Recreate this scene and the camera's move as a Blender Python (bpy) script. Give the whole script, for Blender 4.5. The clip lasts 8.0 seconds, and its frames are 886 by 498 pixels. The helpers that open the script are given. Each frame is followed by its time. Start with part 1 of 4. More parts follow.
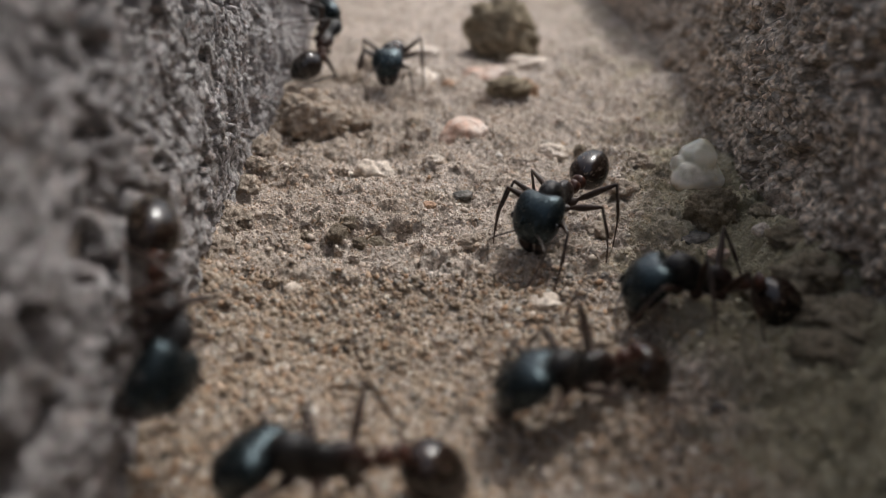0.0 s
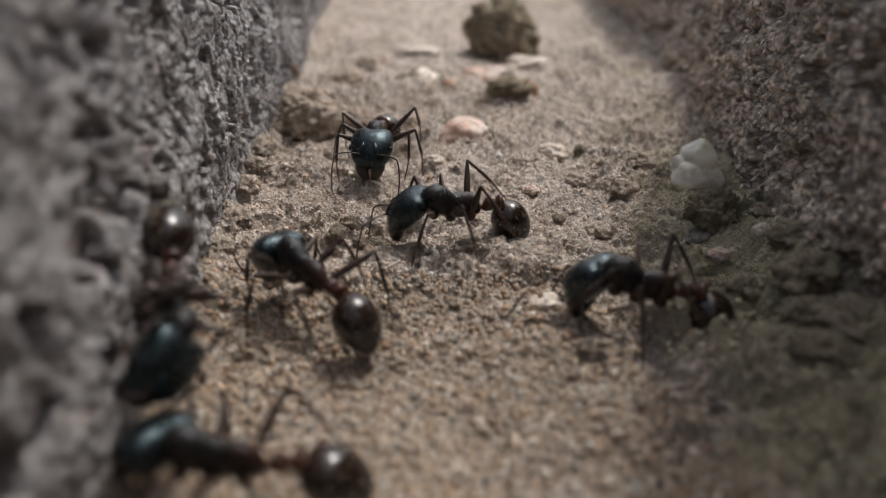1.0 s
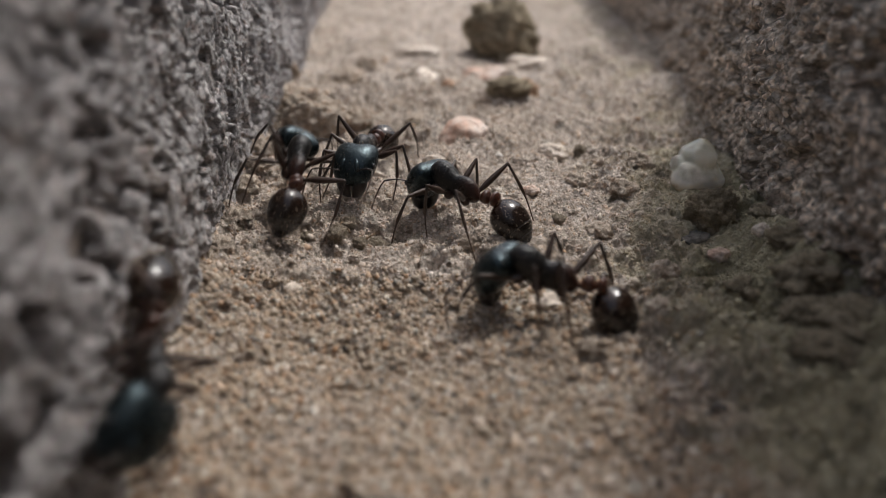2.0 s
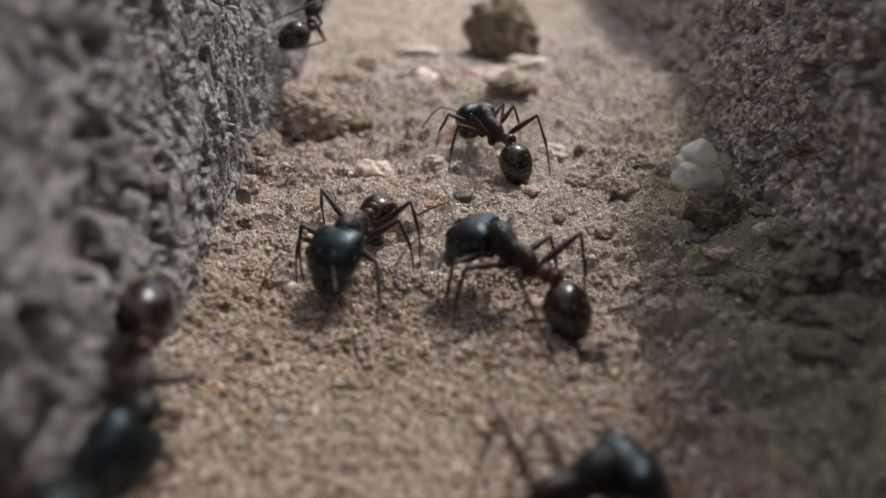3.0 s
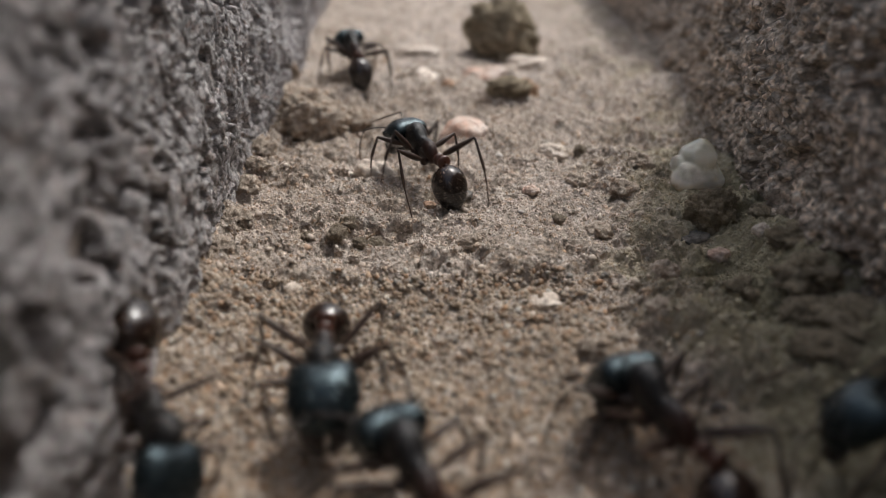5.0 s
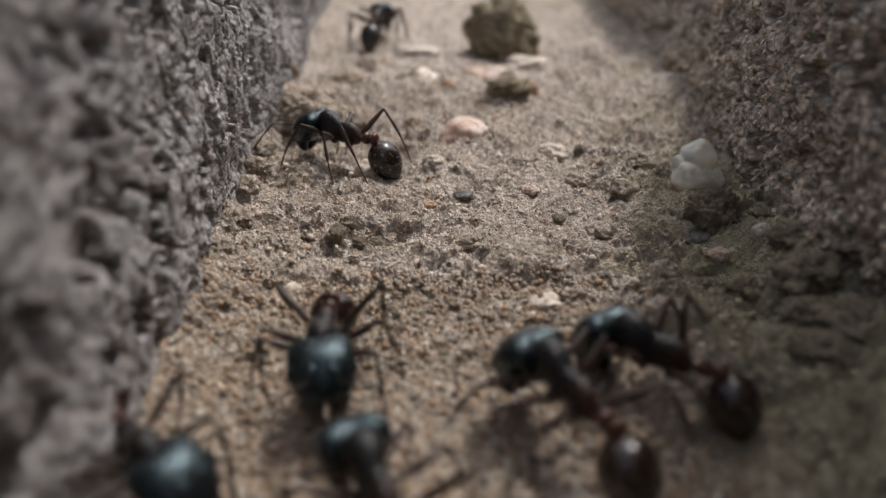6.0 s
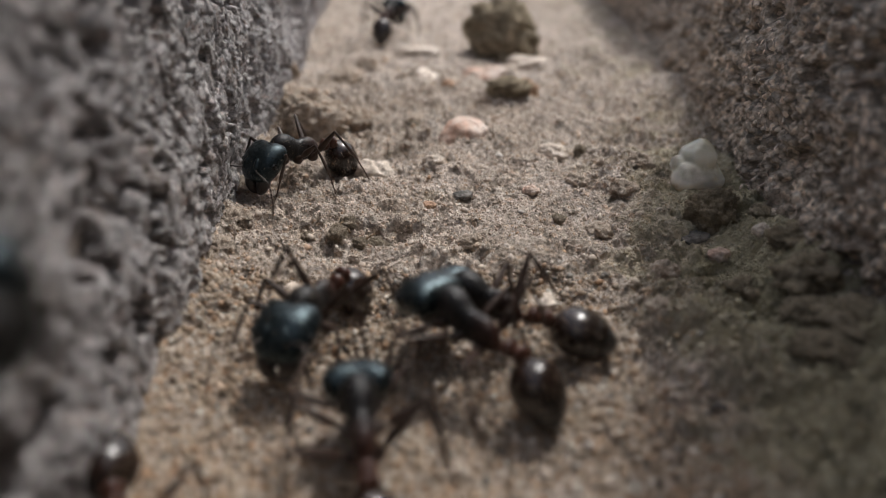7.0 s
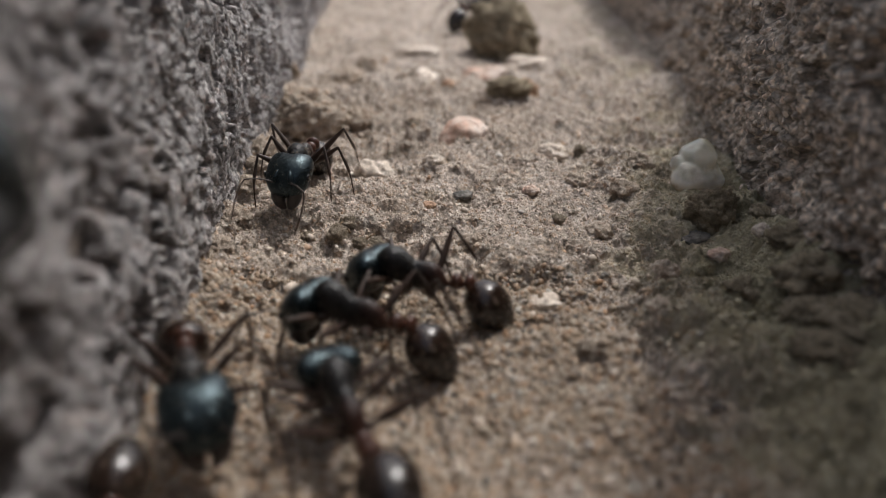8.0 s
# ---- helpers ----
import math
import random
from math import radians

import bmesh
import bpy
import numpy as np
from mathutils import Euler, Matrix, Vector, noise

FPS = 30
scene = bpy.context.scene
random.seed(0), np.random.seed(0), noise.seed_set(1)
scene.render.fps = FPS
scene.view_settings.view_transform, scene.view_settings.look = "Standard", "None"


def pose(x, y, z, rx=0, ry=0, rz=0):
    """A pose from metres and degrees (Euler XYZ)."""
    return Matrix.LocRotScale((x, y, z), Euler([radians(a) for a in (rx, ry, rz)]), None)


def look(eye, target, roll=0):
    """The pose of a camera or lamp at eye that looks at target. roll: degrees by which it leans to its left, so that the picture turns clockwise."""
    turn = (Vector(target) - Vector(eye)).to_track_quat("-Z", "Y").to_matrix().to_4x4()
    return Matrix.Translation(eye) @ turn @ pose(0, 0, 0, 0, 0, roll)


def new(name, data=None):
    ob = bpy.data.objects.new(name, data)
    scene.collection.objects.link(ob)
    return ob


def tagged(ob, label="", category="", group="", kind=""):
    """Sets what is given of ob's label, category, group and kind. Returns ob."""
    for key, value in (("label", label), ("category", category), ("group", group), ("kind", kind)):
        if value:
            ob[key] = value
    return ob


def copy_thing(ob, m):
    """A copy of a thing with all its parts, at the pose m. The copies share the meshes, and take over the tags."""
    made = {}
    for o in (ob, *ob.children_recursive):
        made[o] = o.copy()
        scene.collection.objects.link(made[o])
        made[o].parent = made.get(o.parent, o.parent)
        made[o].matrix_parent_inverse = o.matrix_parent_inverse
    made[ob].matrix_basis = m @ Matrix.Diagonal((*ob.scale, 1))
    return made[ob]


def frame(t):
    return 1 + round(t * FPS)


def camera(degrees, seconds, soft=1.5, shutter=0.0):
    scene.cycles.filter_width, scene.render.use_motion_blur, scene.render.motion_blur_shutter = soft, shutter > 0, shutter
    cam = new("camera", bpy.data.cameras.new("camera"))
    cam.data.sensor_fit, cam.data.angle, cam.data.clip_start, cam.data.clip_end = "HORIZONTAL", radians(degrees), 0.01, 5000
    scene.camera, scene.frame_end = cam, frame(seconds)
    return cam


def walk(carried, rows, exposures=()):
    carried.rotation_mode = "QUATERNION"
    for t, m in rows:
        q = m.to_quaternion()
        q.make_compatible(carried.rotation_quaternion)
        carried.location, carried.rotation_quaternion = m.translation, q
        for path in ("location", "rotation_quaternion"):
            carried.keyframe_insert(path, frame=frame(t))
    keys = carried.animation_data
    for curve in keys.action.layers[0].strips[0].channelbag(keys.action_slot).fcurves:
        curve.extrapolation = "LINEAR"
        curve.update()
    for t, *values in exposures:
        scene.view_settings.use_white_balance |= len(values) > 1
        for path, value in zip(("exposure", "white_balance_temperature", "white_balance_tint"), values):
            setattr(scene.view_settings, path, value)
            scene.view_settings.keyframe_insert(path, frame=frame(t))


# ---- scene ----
MM = 0.001                      # all plan numbers below are millimetres

# ---- camera ----
FIELD, EYE_Z, TILT = 60.0, 22.17, 28.62
cam = camera(FIELD, 8.0, soft=0.8, shutter=0.5)
cam.data.dof.use_dof = True
cam.data.dof.focus_distance = 48.5 * MM
cam.data.dof.aperture_fstop = 31.0
STAND = pose(0, 0, EYE_Z * MM, 90 - TILT, 0, 0)
walk(cam, [(0.0, STAND), (8.0, STAND)], exposures=[(0.0, 0.07, 6350, 9), (8.0, 0.07, 6350, 9)])

# ---- light: hazy sun high over the far end, sky in the slit ----
SUN_WAY = Vector((0.33, 0.45, 1.0)).normalized()
world = bpy.data.worlds.new("sky")
scene.world = world
world.use_nodes = True
sky = world.node_tree.nodes.new("ShaderNodeTexSky")
sky.sky_type = "NISHITA"
sky.sun_disc = False
sky.dust_density = 5.0
sky.ozone_density = 0.6
sky.sun_elevation = math.asin(SUN_WAY.z)
sky.sun_rotation = math.atan2(SUN_WAY.x, SUN_WAY.y)
background = world.node_tree.nodes["Background"]
background.inputs["Strength"].default_value = 0.172
haze = world.node_tree.nodes.new("ShaderNodeHueSaturation")
haze.inputs["Saturation"].default_value = 0.55
world.node_tree.links.new(sky.outputs["Color"], haze.inputs["Color"])
world.node_tree.links.new(haze.outputs["Color"], background.inputs["Color"])
sun_data = bpy.data.lights.new("sun", "SUN")
sun_data.energy, sun_data.angle, sun_data.color = 2.15, radians(3.2), (1.0, 0.97, 0.93)
sun = new("sun", sun_data)
sun.matrix_world = look((0, 0, 1), Vector((0, 0, 1)) - SUN_WAY)


# ---- noise ----
def lattice(ix, iy, seed):
    n = (ix.astype(np.int64) * 374761393 + iy.astype(np.int64) * 668265263 + seed * 974711) & 0xFFFFFFFF
    n = ((n ^ (n >> 13)) * 1274126177) & 0xFFFFFFFF
    n = ((n ^ (n >> 16)) * 2246822519) & 0xFFFFFFFF
    return ((n ^ (n >> 15)) & 0xFFFFFF) / float(0x1000000)


def value_noise(x, y, seed):
    ix, iy = np.floor(x), np.floor(y)
    fx, fy = x - ix, y - iy
    fx, fy = fx * fx * (3 - 2 * fx), fy * fy * (3 - 2 * fy)
    a, b = lattice(ix, iy, seed), lattice(ix + 1, iy, seed)
    c, d = lattice(ix, iy + 1, seed), lattice(ix + 1, iy + 1, seed)
    return (a + (b - a) * fx) * (1 - fy) + (c + (d - c) * fx) * fy - 0.5


def fbm(x, y, size, octaves, seed):
    total, amp = 0.0, 1.0
    for k in range(octaves):
        total = total + amp * value_noise(x / size + 17 * k, y / size - 9 * k, seed + k)
        size, amp = size * 0.47, amp * 0.56
    return total


def lumps(x, y, size, seed, radius=0.62):
    """Round bumps, one in each cell of a jittered grid: 0 between them, up to 1 on top."""
    x, y = x / size, y / size
    ix, iy = np.floor(x), np.floor(y)
    best = np.zeros_like(x)
    for dx in (-1, 0, 1):
        for dy in (-1, 0, 1):
            cx, cy = ix + dx, iy + dy
            px = cx + 0.15 + 0.7 * lattice(cx, cy, seed)
            py = cy + 0.15 + 0.7 * lattice(cx, cy, seed + 1)
            r = radius * (0.55 + 0.75 * lattice(cx, cy, seed + 2))
            tall = 0.45 + 0.55 * lattice(cx, cy, seed + 3)
            d2 = ((x - px) ** 2 + (y - py) ** 2) / (r * r)
            best = np.maximum(best, tall * np.sqrt(np.clip(1 - d2, 0, 1)))
    return best


def cells(x, y, size, seed):
    """Jittered cells: how far each place lies from the joint to the next cell (in cells), and one random number a cell."""
    x, y = x / size, y / size
    ix, iy = np.floor(x), np.floor(y)
    first, second, pick = np.full_like(x, 9.0), np.full_like(x, 9.0), np.zeros_like(x)
    for dx in (-1, 0, 1):
        for dy in (-1, 0, 1):
            cx, cy = ix + dx, iy + dy
            d = np.hypot(x - cx - 0.1 - 0.8 * lattice(cx, cy, seed), y - cy - 0.1 - 0.8 * lattice(cx, cy, seed + 1))
            nearer = d < first
            second = np.where(nearer, first, np.minimum(second, d))
            pick = np.where(nearer, lattice(cx, cy, seed + 2), pick)
            first = np.where(nearer, d, first)
    return second - first, pick


def smooth(v, low, high):
    v = np.clip((v - low) / (high - low), 0, 1)
    return v * v * (3 - 2 * v)


# ---- plan ----
def left_wall(y):
    return -12.1 - 0.042 * np.asarray(y, float)


def right_wall(y):
    return 19.7 + 0.085 * np.clip(np.asarray(y, float) - 44, 0, 40)


# hollows and swells of the floor: x, y, radius, height
HOLLOWS = [(7.4, 45.0, 1.3, -0.9), (-3.2, 35.3, 1.6, -0.45), (-0.4, 34.8, 1.5, -0.4), (-7.5, 42.9, 1.8, 0.3), (6.0, 49.1, 4.0, 0.35), (11.5, 50.7, 3.5, 0.35), (14.5, 43.3, 4.0, 0.4), (7.5, 33.9, 2.2, -0.35), (10.5, 35.5, 1.5, -0.6), (2.0, 41.7, 3.0, 0.3), (16.0, 38.4, 2.5, -0.5), (-9.0, 50.7, 3.0, 0.5)]


def floor_base(x, y):
    x, y = np.asarray(x, float), np.asarray(y, float)
    z = 0.9 * fbm(x, y, 14.0, 2, 3)
    near_left = np.clip(1 - (x - left_wall(y)) / 3.5, 0, 1)
    near_right = np.clip(1 - (right_wall(y) - x) / 6.0, 0, 1)
    z = z + 0.8 * near_left ** 2 + (0.9 + 1.5 * smooth(y, 50, 30)) * near_right ** 2
    for hx, hy, r, h in HOLLOWS:
        z = z + h * np.exp(-((x - hx) ** 2 + (y - hy) ** 2) / (r * r))
    return z


def floor_height(x, y):
    x, y = np.asarray(x, float), np.asarray(y, float)
    rough = 0.65 + 0.9 * np.clip(fbm(x, y, 9.0, 2, 21) + 0.25, 0, 1)
    # a smooth swell of pale silt beside the shade, crumbly earth in it
    rough = rough * (1 - 0.28 * np.exp(-((x - 7.5) / 4.0) ** 2 - ((y - 50) / 8.0) ** 2))
    # even sand in front, crumbly silt in the middle, smooth silt far off
    rough = rough * (0.30 + 0.70 * smooth(y + 2.5 * fbm(x, y, 6.0, 2, 33) + 1.3 * np.clip(x - 6, 0, 10), 26, 34))
    smooth_far = np.clip(1.25 - (y - 50) / 55, 0.50, 1.0)
    crumbly = np.clip(fbm(x, y, 4.0, 2, 9) * 3 + 0.75, 0.35, 1)
    crumbly = np.maximum(crumbly, 1.35 * smooth(x + 2.0 * fbm(x, y, 4.0, 2, 27), 9.0, 11.5))
    wx, wy = x + 0.35 * fbm(x, y, 0.7, 2, 91), y + 0.35 * fbm(x, y, 0.7, 2, 95)
    gap, tall = cells(wx, wy, 0.80, 100)
    gap_fine, tall_fine = cells(wx, wy, 0.40, 110)
    crumbs = smooth(gap, 0.0, 0.48) * np.clip(tall - 0.45, 0, 1) * 0.46 + smooth(gap_fine, 0.0, 0.45) * np.clip(tall_fine - 0.25, 0, 1) * 0.20
    ledges = 0.32 * smooth(fbm(x, y, 5.5, 5, 52), 0.02, 0.08) + 0.26 * smooth(fbm(x, y, 4.0, 5, 57), -0.13, -0.07)
    z = floor_base(x, y)
    z = z + rough * smooth_far * (1.20 * fbm(x, y, 3.2, 5, 40) - 0.62 * smooth(fbm(x, y, 1.7, 4, 44), 0.18, 0.40)
                                  + crumbly * crumbs + ledges + 0.22 * fbm(x, y, 0.55, 3, 48))
    return z + smooth_far * 0.07 * lumps(x, y, 0.30, 80, 0.55)


# ---- materials ----
def material(name, rough=0.8):
    m = bpy.data.materials.new(name)
    m.use_nodes = True
    b = m.node_tree.nodes["Principled BSDF"]
    b.inputs["Roughness"].default_value = rough
    return m, m.node_tree.nodes, m.node_tree.links, b


def ramp(nodes, stops):
    r = nodes.new("ShaderNodeValToRGB")
    while len(r.color_ramp.elements) < len(stops):
        r.color_ramp.elements.new(0.5)
    for e, (p, c) in zip(r.color_ramp.elements, stops):
        e.position, e.color = p, (*c, 1)
    return r


def noise_node(nodes, links, coords, size, detail=4.0, rough=0.6):
    n = nodes.new("ShaderNodeTexNoise")
    n.inputs["Scale"].default_value = 1 / (size * MM)
    n.inputs["Detail"].default_value = detail
    n.inputs["Roughness"].default_value = rough
    links.new(coords, n.inputs["Vector"])
    return n


def mixed(nodes, links, kind, fac, a, b):
    m = nodes.new("ShaderNodeMix")
    m.data_type, m.blend_type = "RGBA", kind
    if isinstance(fac, float):
        m.inputs[0].default_value = fac
    else:
        links.new(fac, m.inputs[0])
    for slot, v in ((6, a), (7, b)):
        if isinstance(v, tuple):
            m.inputs[slot].default_value = (*v, 1)
        else:
            links.new(v, m.inputs[slot])
    return m.outputs[2]


def bumped(nodes, links, shader, height, depth):
    b = nodes.new("ShaderNodeBump")
    b.inputs["Strength"].default_value = 0.8
    b.inputs["Distance"].default_value = depth * MM
    links.new(height, b.inputs["Height"])
    links.new(b.outputs["Normal"], shader.inputs["Normal"])


def mineral(name, tones, big, grain, specks=None, rough=0.9, depth=0.08, shades=(0.55, 0.95, 1.35), sand=None):
    """Stone, soil or concrete: tones mixed at two scales, single grains of other colours, fine relief."""
    m, nodes, links, b = material(name, rough)
    co = nodes.new("ShaderNodeTexCoord").outputs["Object"]
    wide = noise_node(nodes, links, co, big, 3)
    fine = noise_node(nodes, links, co, grain, 5, 0.7)
    step = 1 / (len(tones) - 1)
    base = ramp(nodes, [(0.28 + 0.44 * k * step, c) for k, c in enumerate(tones)])
    links.new(wide.outputs["Fac"], base.inputs["Fac"])
    shade = ramp(nodes, [(0.25, (shades[0],) * 3), (0.5, (shades[1],) * 3), (0.78, (shades[2],) * 3)])
    links.new(fine.outputs["Fac"], shade.inputs["Fac"])
    colour = mixed(nodes, links, "MULTIPLY", 1.0, base.outputs["Color"], shade.outputs["Color"])
    cell = nodes.new("ShaderNodeTexVoronoi")
    cell.inputs["Scale"].default_value = 1 / (grain * 1.3 * MM)
    links.new(co, cell.inputs["Vector"])
    if specks:
        pick = nodes.new("ShaderNodeSeparateColor")
        links.new(cell.outputs["Color"], pick.inputs["Color"])
        which = ramp(nodes, [(k / max(1, len(specks) - 1), c) for k, c in enumerate(specks)])
        links.new(pick.outputs["Green"], which.inputs["Fac"])
        some = ramp(nodes, [(0.62, (0, 0, 0)), (0.80, (0.75, 0.75, 0.75))])
        links.new(pick.outputs["Red"], some.inputs["Fac"])
        colour = mixed(nodes, links, "MIX", some.outputs["Color"], colour, which.outputs["Color"])
    if sand:
        # single sand grains of uneven tone in a darker binder, crevice shade painted in
        size, low, high, binder_shade = sand
        warp = noise_node(nodes, links, co, size * 1.2, 2)
        bent = nodes.new("ShaderNodeVectorMath")
        bent.operation = "MULTIPLY_ADD"
        links.new(warp.outputs["Color"], bent.inputs[0])
        bent.inputs[1].default_value = (size * 0.5 * MM,) * 3
        links.new(co, bent.inputs[2])
        bead = nodes.new("ShaderNodeTexVoronoi")
        bead.inputs["Scale"].default_value = 1 / (size * MM)
        links.new(bent.outputs[0], bead.inputs["Vector"])
        one = nodes.new("ShaderNodeSeparateColor")
        links.new(bead.outputs["Color"], one.inputs["Color"])
        tone = ramp(nodes, [(0.0, (low,) * 3), (0.6, (1.0,) * 3), (1.0, (high,) * 3)])
        links.new(one.outputs["Blue"], tone.inputs["Fac"])
        rim = ramp(nodes, [(0.38, (1.0,) * 3), (0.75, (binder_shade,) * 3)])
        links.new(bead.outputs["Distance"], rim.inputs["Fac"])
        colour = mixed(nodes, links, "MULTIPLY", 1.0, colour, tone.outputs["Color"])
        colour = mixed(nodes, links, "MULTIPLY", 1.0, colour, rim.outputs["Color"])
    links.new(colour, b.inputs["Base Color"])
    tiny = noise_node(nodes, links, co, grain * 0.9, 6, 0.75)
    bumped(nodes, links, b, tiny.outputs["Fac"], depth * 5)
    return m


SOIL = mineral("sandy_soil", [(0.338, 0.267, 0.207), (0.480, 0.403, 0.332), (0.578, 0.496, 0.425), (0.643, 0.567, 0.496)], 4.0, 0.26,
               [(0.185, 0.131, 0.093), (0.512, 0.376, 0.267), (0.719, 0.654, 0.589), (0.436, 0.273, 0.169)], 0.95, 0.12, (0.45, 0.97, 1.4), (0.26, 0.68, 1.28, 0.78))


def mossy(m, inner, outer, tone):
    """Olive film of algae on the soil by the east block, in ragged patches; its shade's brown is mixed in."""
    nodes, links = m.node_tree.nodes, m.node_tree.links
    b = nodes["Principled BSDF"]
    was = b.inputs["Base Color"].links[0].from_socket
    co = nodes.new("ShaderNodeTexCoord").outputs["Object"]
    sep = nodes.new("ShaderNodeSeparateXYZ")
    links.new(co, sep.inputs["Vector"])
    rng = nodes.new("ShaderNodeMapRange")
    off = nodes.new("ShaderNodeMath")
    off.operation = "SUBTRACT"
    links.new(sep.outputs["X"], off.inputs[0])
    off.inputs[1].default_value = outer * MM
    away = nodes.new("ShaderNodeMath")
    away.operation = "ABSOLUTE"
    links.new(off.outputs[0], away.inputs[0])
    rng.inputs["From Min"].default_value, rng.inputs["From Max"].default_value = (outer - inner) * MM, 0.0
    rng.inputs["To Max"].default_value = 0.50
    links.new(away.outputs[0], rng.inputs["Value"])
    patch = noise_node(nodes, links, co, 3.0, 6, 0.65)
    # strongest in front, where the tint also colours the block's shade
    front = nodes.new("ShaderNodeMapRange")
    front.inputs["From Min"].default_value, front.inputs["From Max"].default_value = 62 * MM, 34 * MM
    front.inputs["To Min"].default_value, front.inputs["To Max"].default_value = 0.35, 1.7
    links.new(sep.outputs["Y"], front.inputs["Value"])
    moss_shade = nodes.new("ShaderNodeMath")
    moss_shade.operation = "MULTIPLY"
    links.new(rng.outputs["Result"], moss_shade.inputs[0])
    links.new(front.outputs["Result"], moss_shade.inputs[1])
    add = nodes.new("ShaderNodeMath")
    links.new(moss_shade.outputs[0], add.inputs[0])
    links.new(patch.outputs["Fac"], add.inputs[1])
    cut = ramp(nodes, [(0.62, (0, 0, 0)), (0.80, (0.45, 0.45, 0.45)), (1.0, (0.75, 0.75, 0.75))])
    links.new(add.outputs[0], cut.inputs["Fac"])
    fine = noise_node(nodes, links, co, 0.4, 5, 0.7)
    film = ramp(nodes, [(0.3, tuple(0.55 * c for c in tone)), (0.7, tuple(1.4 * c for c in tone))])
    links.new(fine.outputs["Fac"], film.inputs["Fac"])
    links.new(mixed(nodes, links, "MIX", cut.outputs["Color"], was, film.outputs["Color"]), b.inputs["Base Color"])


mossy(SOIL, 7.5, 20.0, (0.36, 0.32, 0.195))
LEFT_CONCRETE = mineral("grey_concrete", [(0.26, 0.21, 0.18), (0.41, 0.38, 0.37), (0.50, 0.475, 0.47), (0.45, 0.38, 0.365)], 1.5, 0.24,
                        [(0.38, 0.28, 0.24), (0.68, 0.665, 0.655), (0.20, 0.165, 0.15)], 0.95, 0.11, (0.52, 1.0, 1.36), (0.32, 0.70, 1.32, 0.78))
RIGHT_CONCRETE = mineral("brown_concrete", [(0.37, 0.285, 0.21), (0.55, 0.445, 0.345), (0.63, 0.525, 0.42), (0.53, 0.40, 0.305)], 1.5, 0.24,
                         [(0.38, 0.26, 0.18), (0.74, 0.66, 0.57), (0.13, 0.10, 0.075)], 0.7, 0.075, (0.48, 1.0, 1.5), (0.42, 0.48, 1.65, 0.60))
CLOD = mineral("dark_soil_clod", [(0.14, 0.11, 0.075), (0.23, 0.185, 0.135), (0.33, 0.27, 0.20)], 1.5, 0.3, None, 0.95, 0.12)
CRUST = mineral("tan_soil_clod", [(0.33, 0.255, 0.195), (0.47, 0.39, 0.315), (0.56, 0.48, 0.40)], 1.5, 0.3,
                [(0.2, 0.13, 0.08), (0.55, 0.42, 0.32)], 0.95, 0.1)
PALE_STONE = mineral("pale_stone", [(0.510, 0.418, 0.336), (0.626, 0.534, 0.447), (0.731, 0.650, 0.568)], 1.2, 0.25, None, 0.7, 0.03)
PINK_STONE = mineral("pink_stone", [(0.50, 0.27, 0.18), (0.55, 0.41, 0.33), (0.60, 0.53, 0.475)], 1.7, 0.3, None, 0.55, 0.03)
ORANGE_STONE = mineral("orange_stone", [(0.34, 0.19, 0.11), (0.44, 0.27, 0.17), (0.50, 0.35, 0.24)], 0.8, 0.2, None, 0.6, 0.03)
MOSS_CLOD = mineral("mossy_soil_clod", [(0.16, 0.125, 0.080), (0.28, 0.225, 0.150), (0.40, 0.33, 0.235)], 1.0, 0.3, None, 0.95, 0.12)
DARK_STONE = mineral("dark_stone", [(0.09, 0.082, 0.074), (0.14, 0.128, 0.115), (0.2, 0.18, 0.16)], 1.0, 0.3, None, 0.7, 0.04)
STRAW = mineral("dry_straw", [(0.12, 0.07, 0.04), (0.24, 0.16, 0.09), (0.33, 0.24, 0.15)], 0.6, 0.2, None, 0.8, 0.02)


def quartz_material():
    """Clear yellowish quartz, milky in its lower half and rusty at the foot."""
    m, nodes, links, b = material("milky_quartz", 0.22)
    co = nodes.new("ShaderNodeTexCoord").outputs["Object"]
    sep = nodes.new("ShaderNodeSeparateXYZ")
    links.new(co, sep.inputs["Vector"])
    n = noise_node(nodes, links, co, 1.3, 4)
    rise = nodes.new("ShaderNodeMapRange")
    rise.inputs["From Min"].default_value, rise.inputs["From Max"].default_value = -0.6 * MM, 2.6 * MM
    links.new(sep.outputs["Z"], rise.inputs["Value"])
    mix = nodes.new("ShaderNodeMath")
    mix.operation = "MULTIPLY_ADD"
    links.new(n.outputs["Fac"], mix.inputs[0])
    mix.inputs[1].default_value = 0.7
    links.new(rise.outputs["Result"], mix.inputs[2])
    r = ramp(nodes, [(0.42, (0.66, 0.43, 0.20)), (0.56, (0.85, 0.77, 0.65)), (0.78, (0.88, 0.85, 0.79)), (0.95, (0.84, 0.81, 0.69))])
    links.new(mix.outputs[0], r.inputs["Fac"])
    links.new(r.outputs["Color"], b.inputs["Base Color"])
    clear = ramp(nodes, [(0.60, (0.12,) * 3), (0.98, (0.58,) * 3)])
    links.new(mix.outputs[0], clear.inputs["Fac"])
    links.new(clear.outputs["Color"], b.inputs["Transmission Weight"])
    b.inputs["IOR"].default_value = 1.5
    b.inputs["Subsurface Weight"].default_value = 0.25
    b.inputs["Subsurface Radius"].default_value = (0.0006, 0.0005, 0.0004)
    bumped(nodes, links, b, n.outputs["Fac"], 0.04)
    return m


QUARTZ = quartz_material()


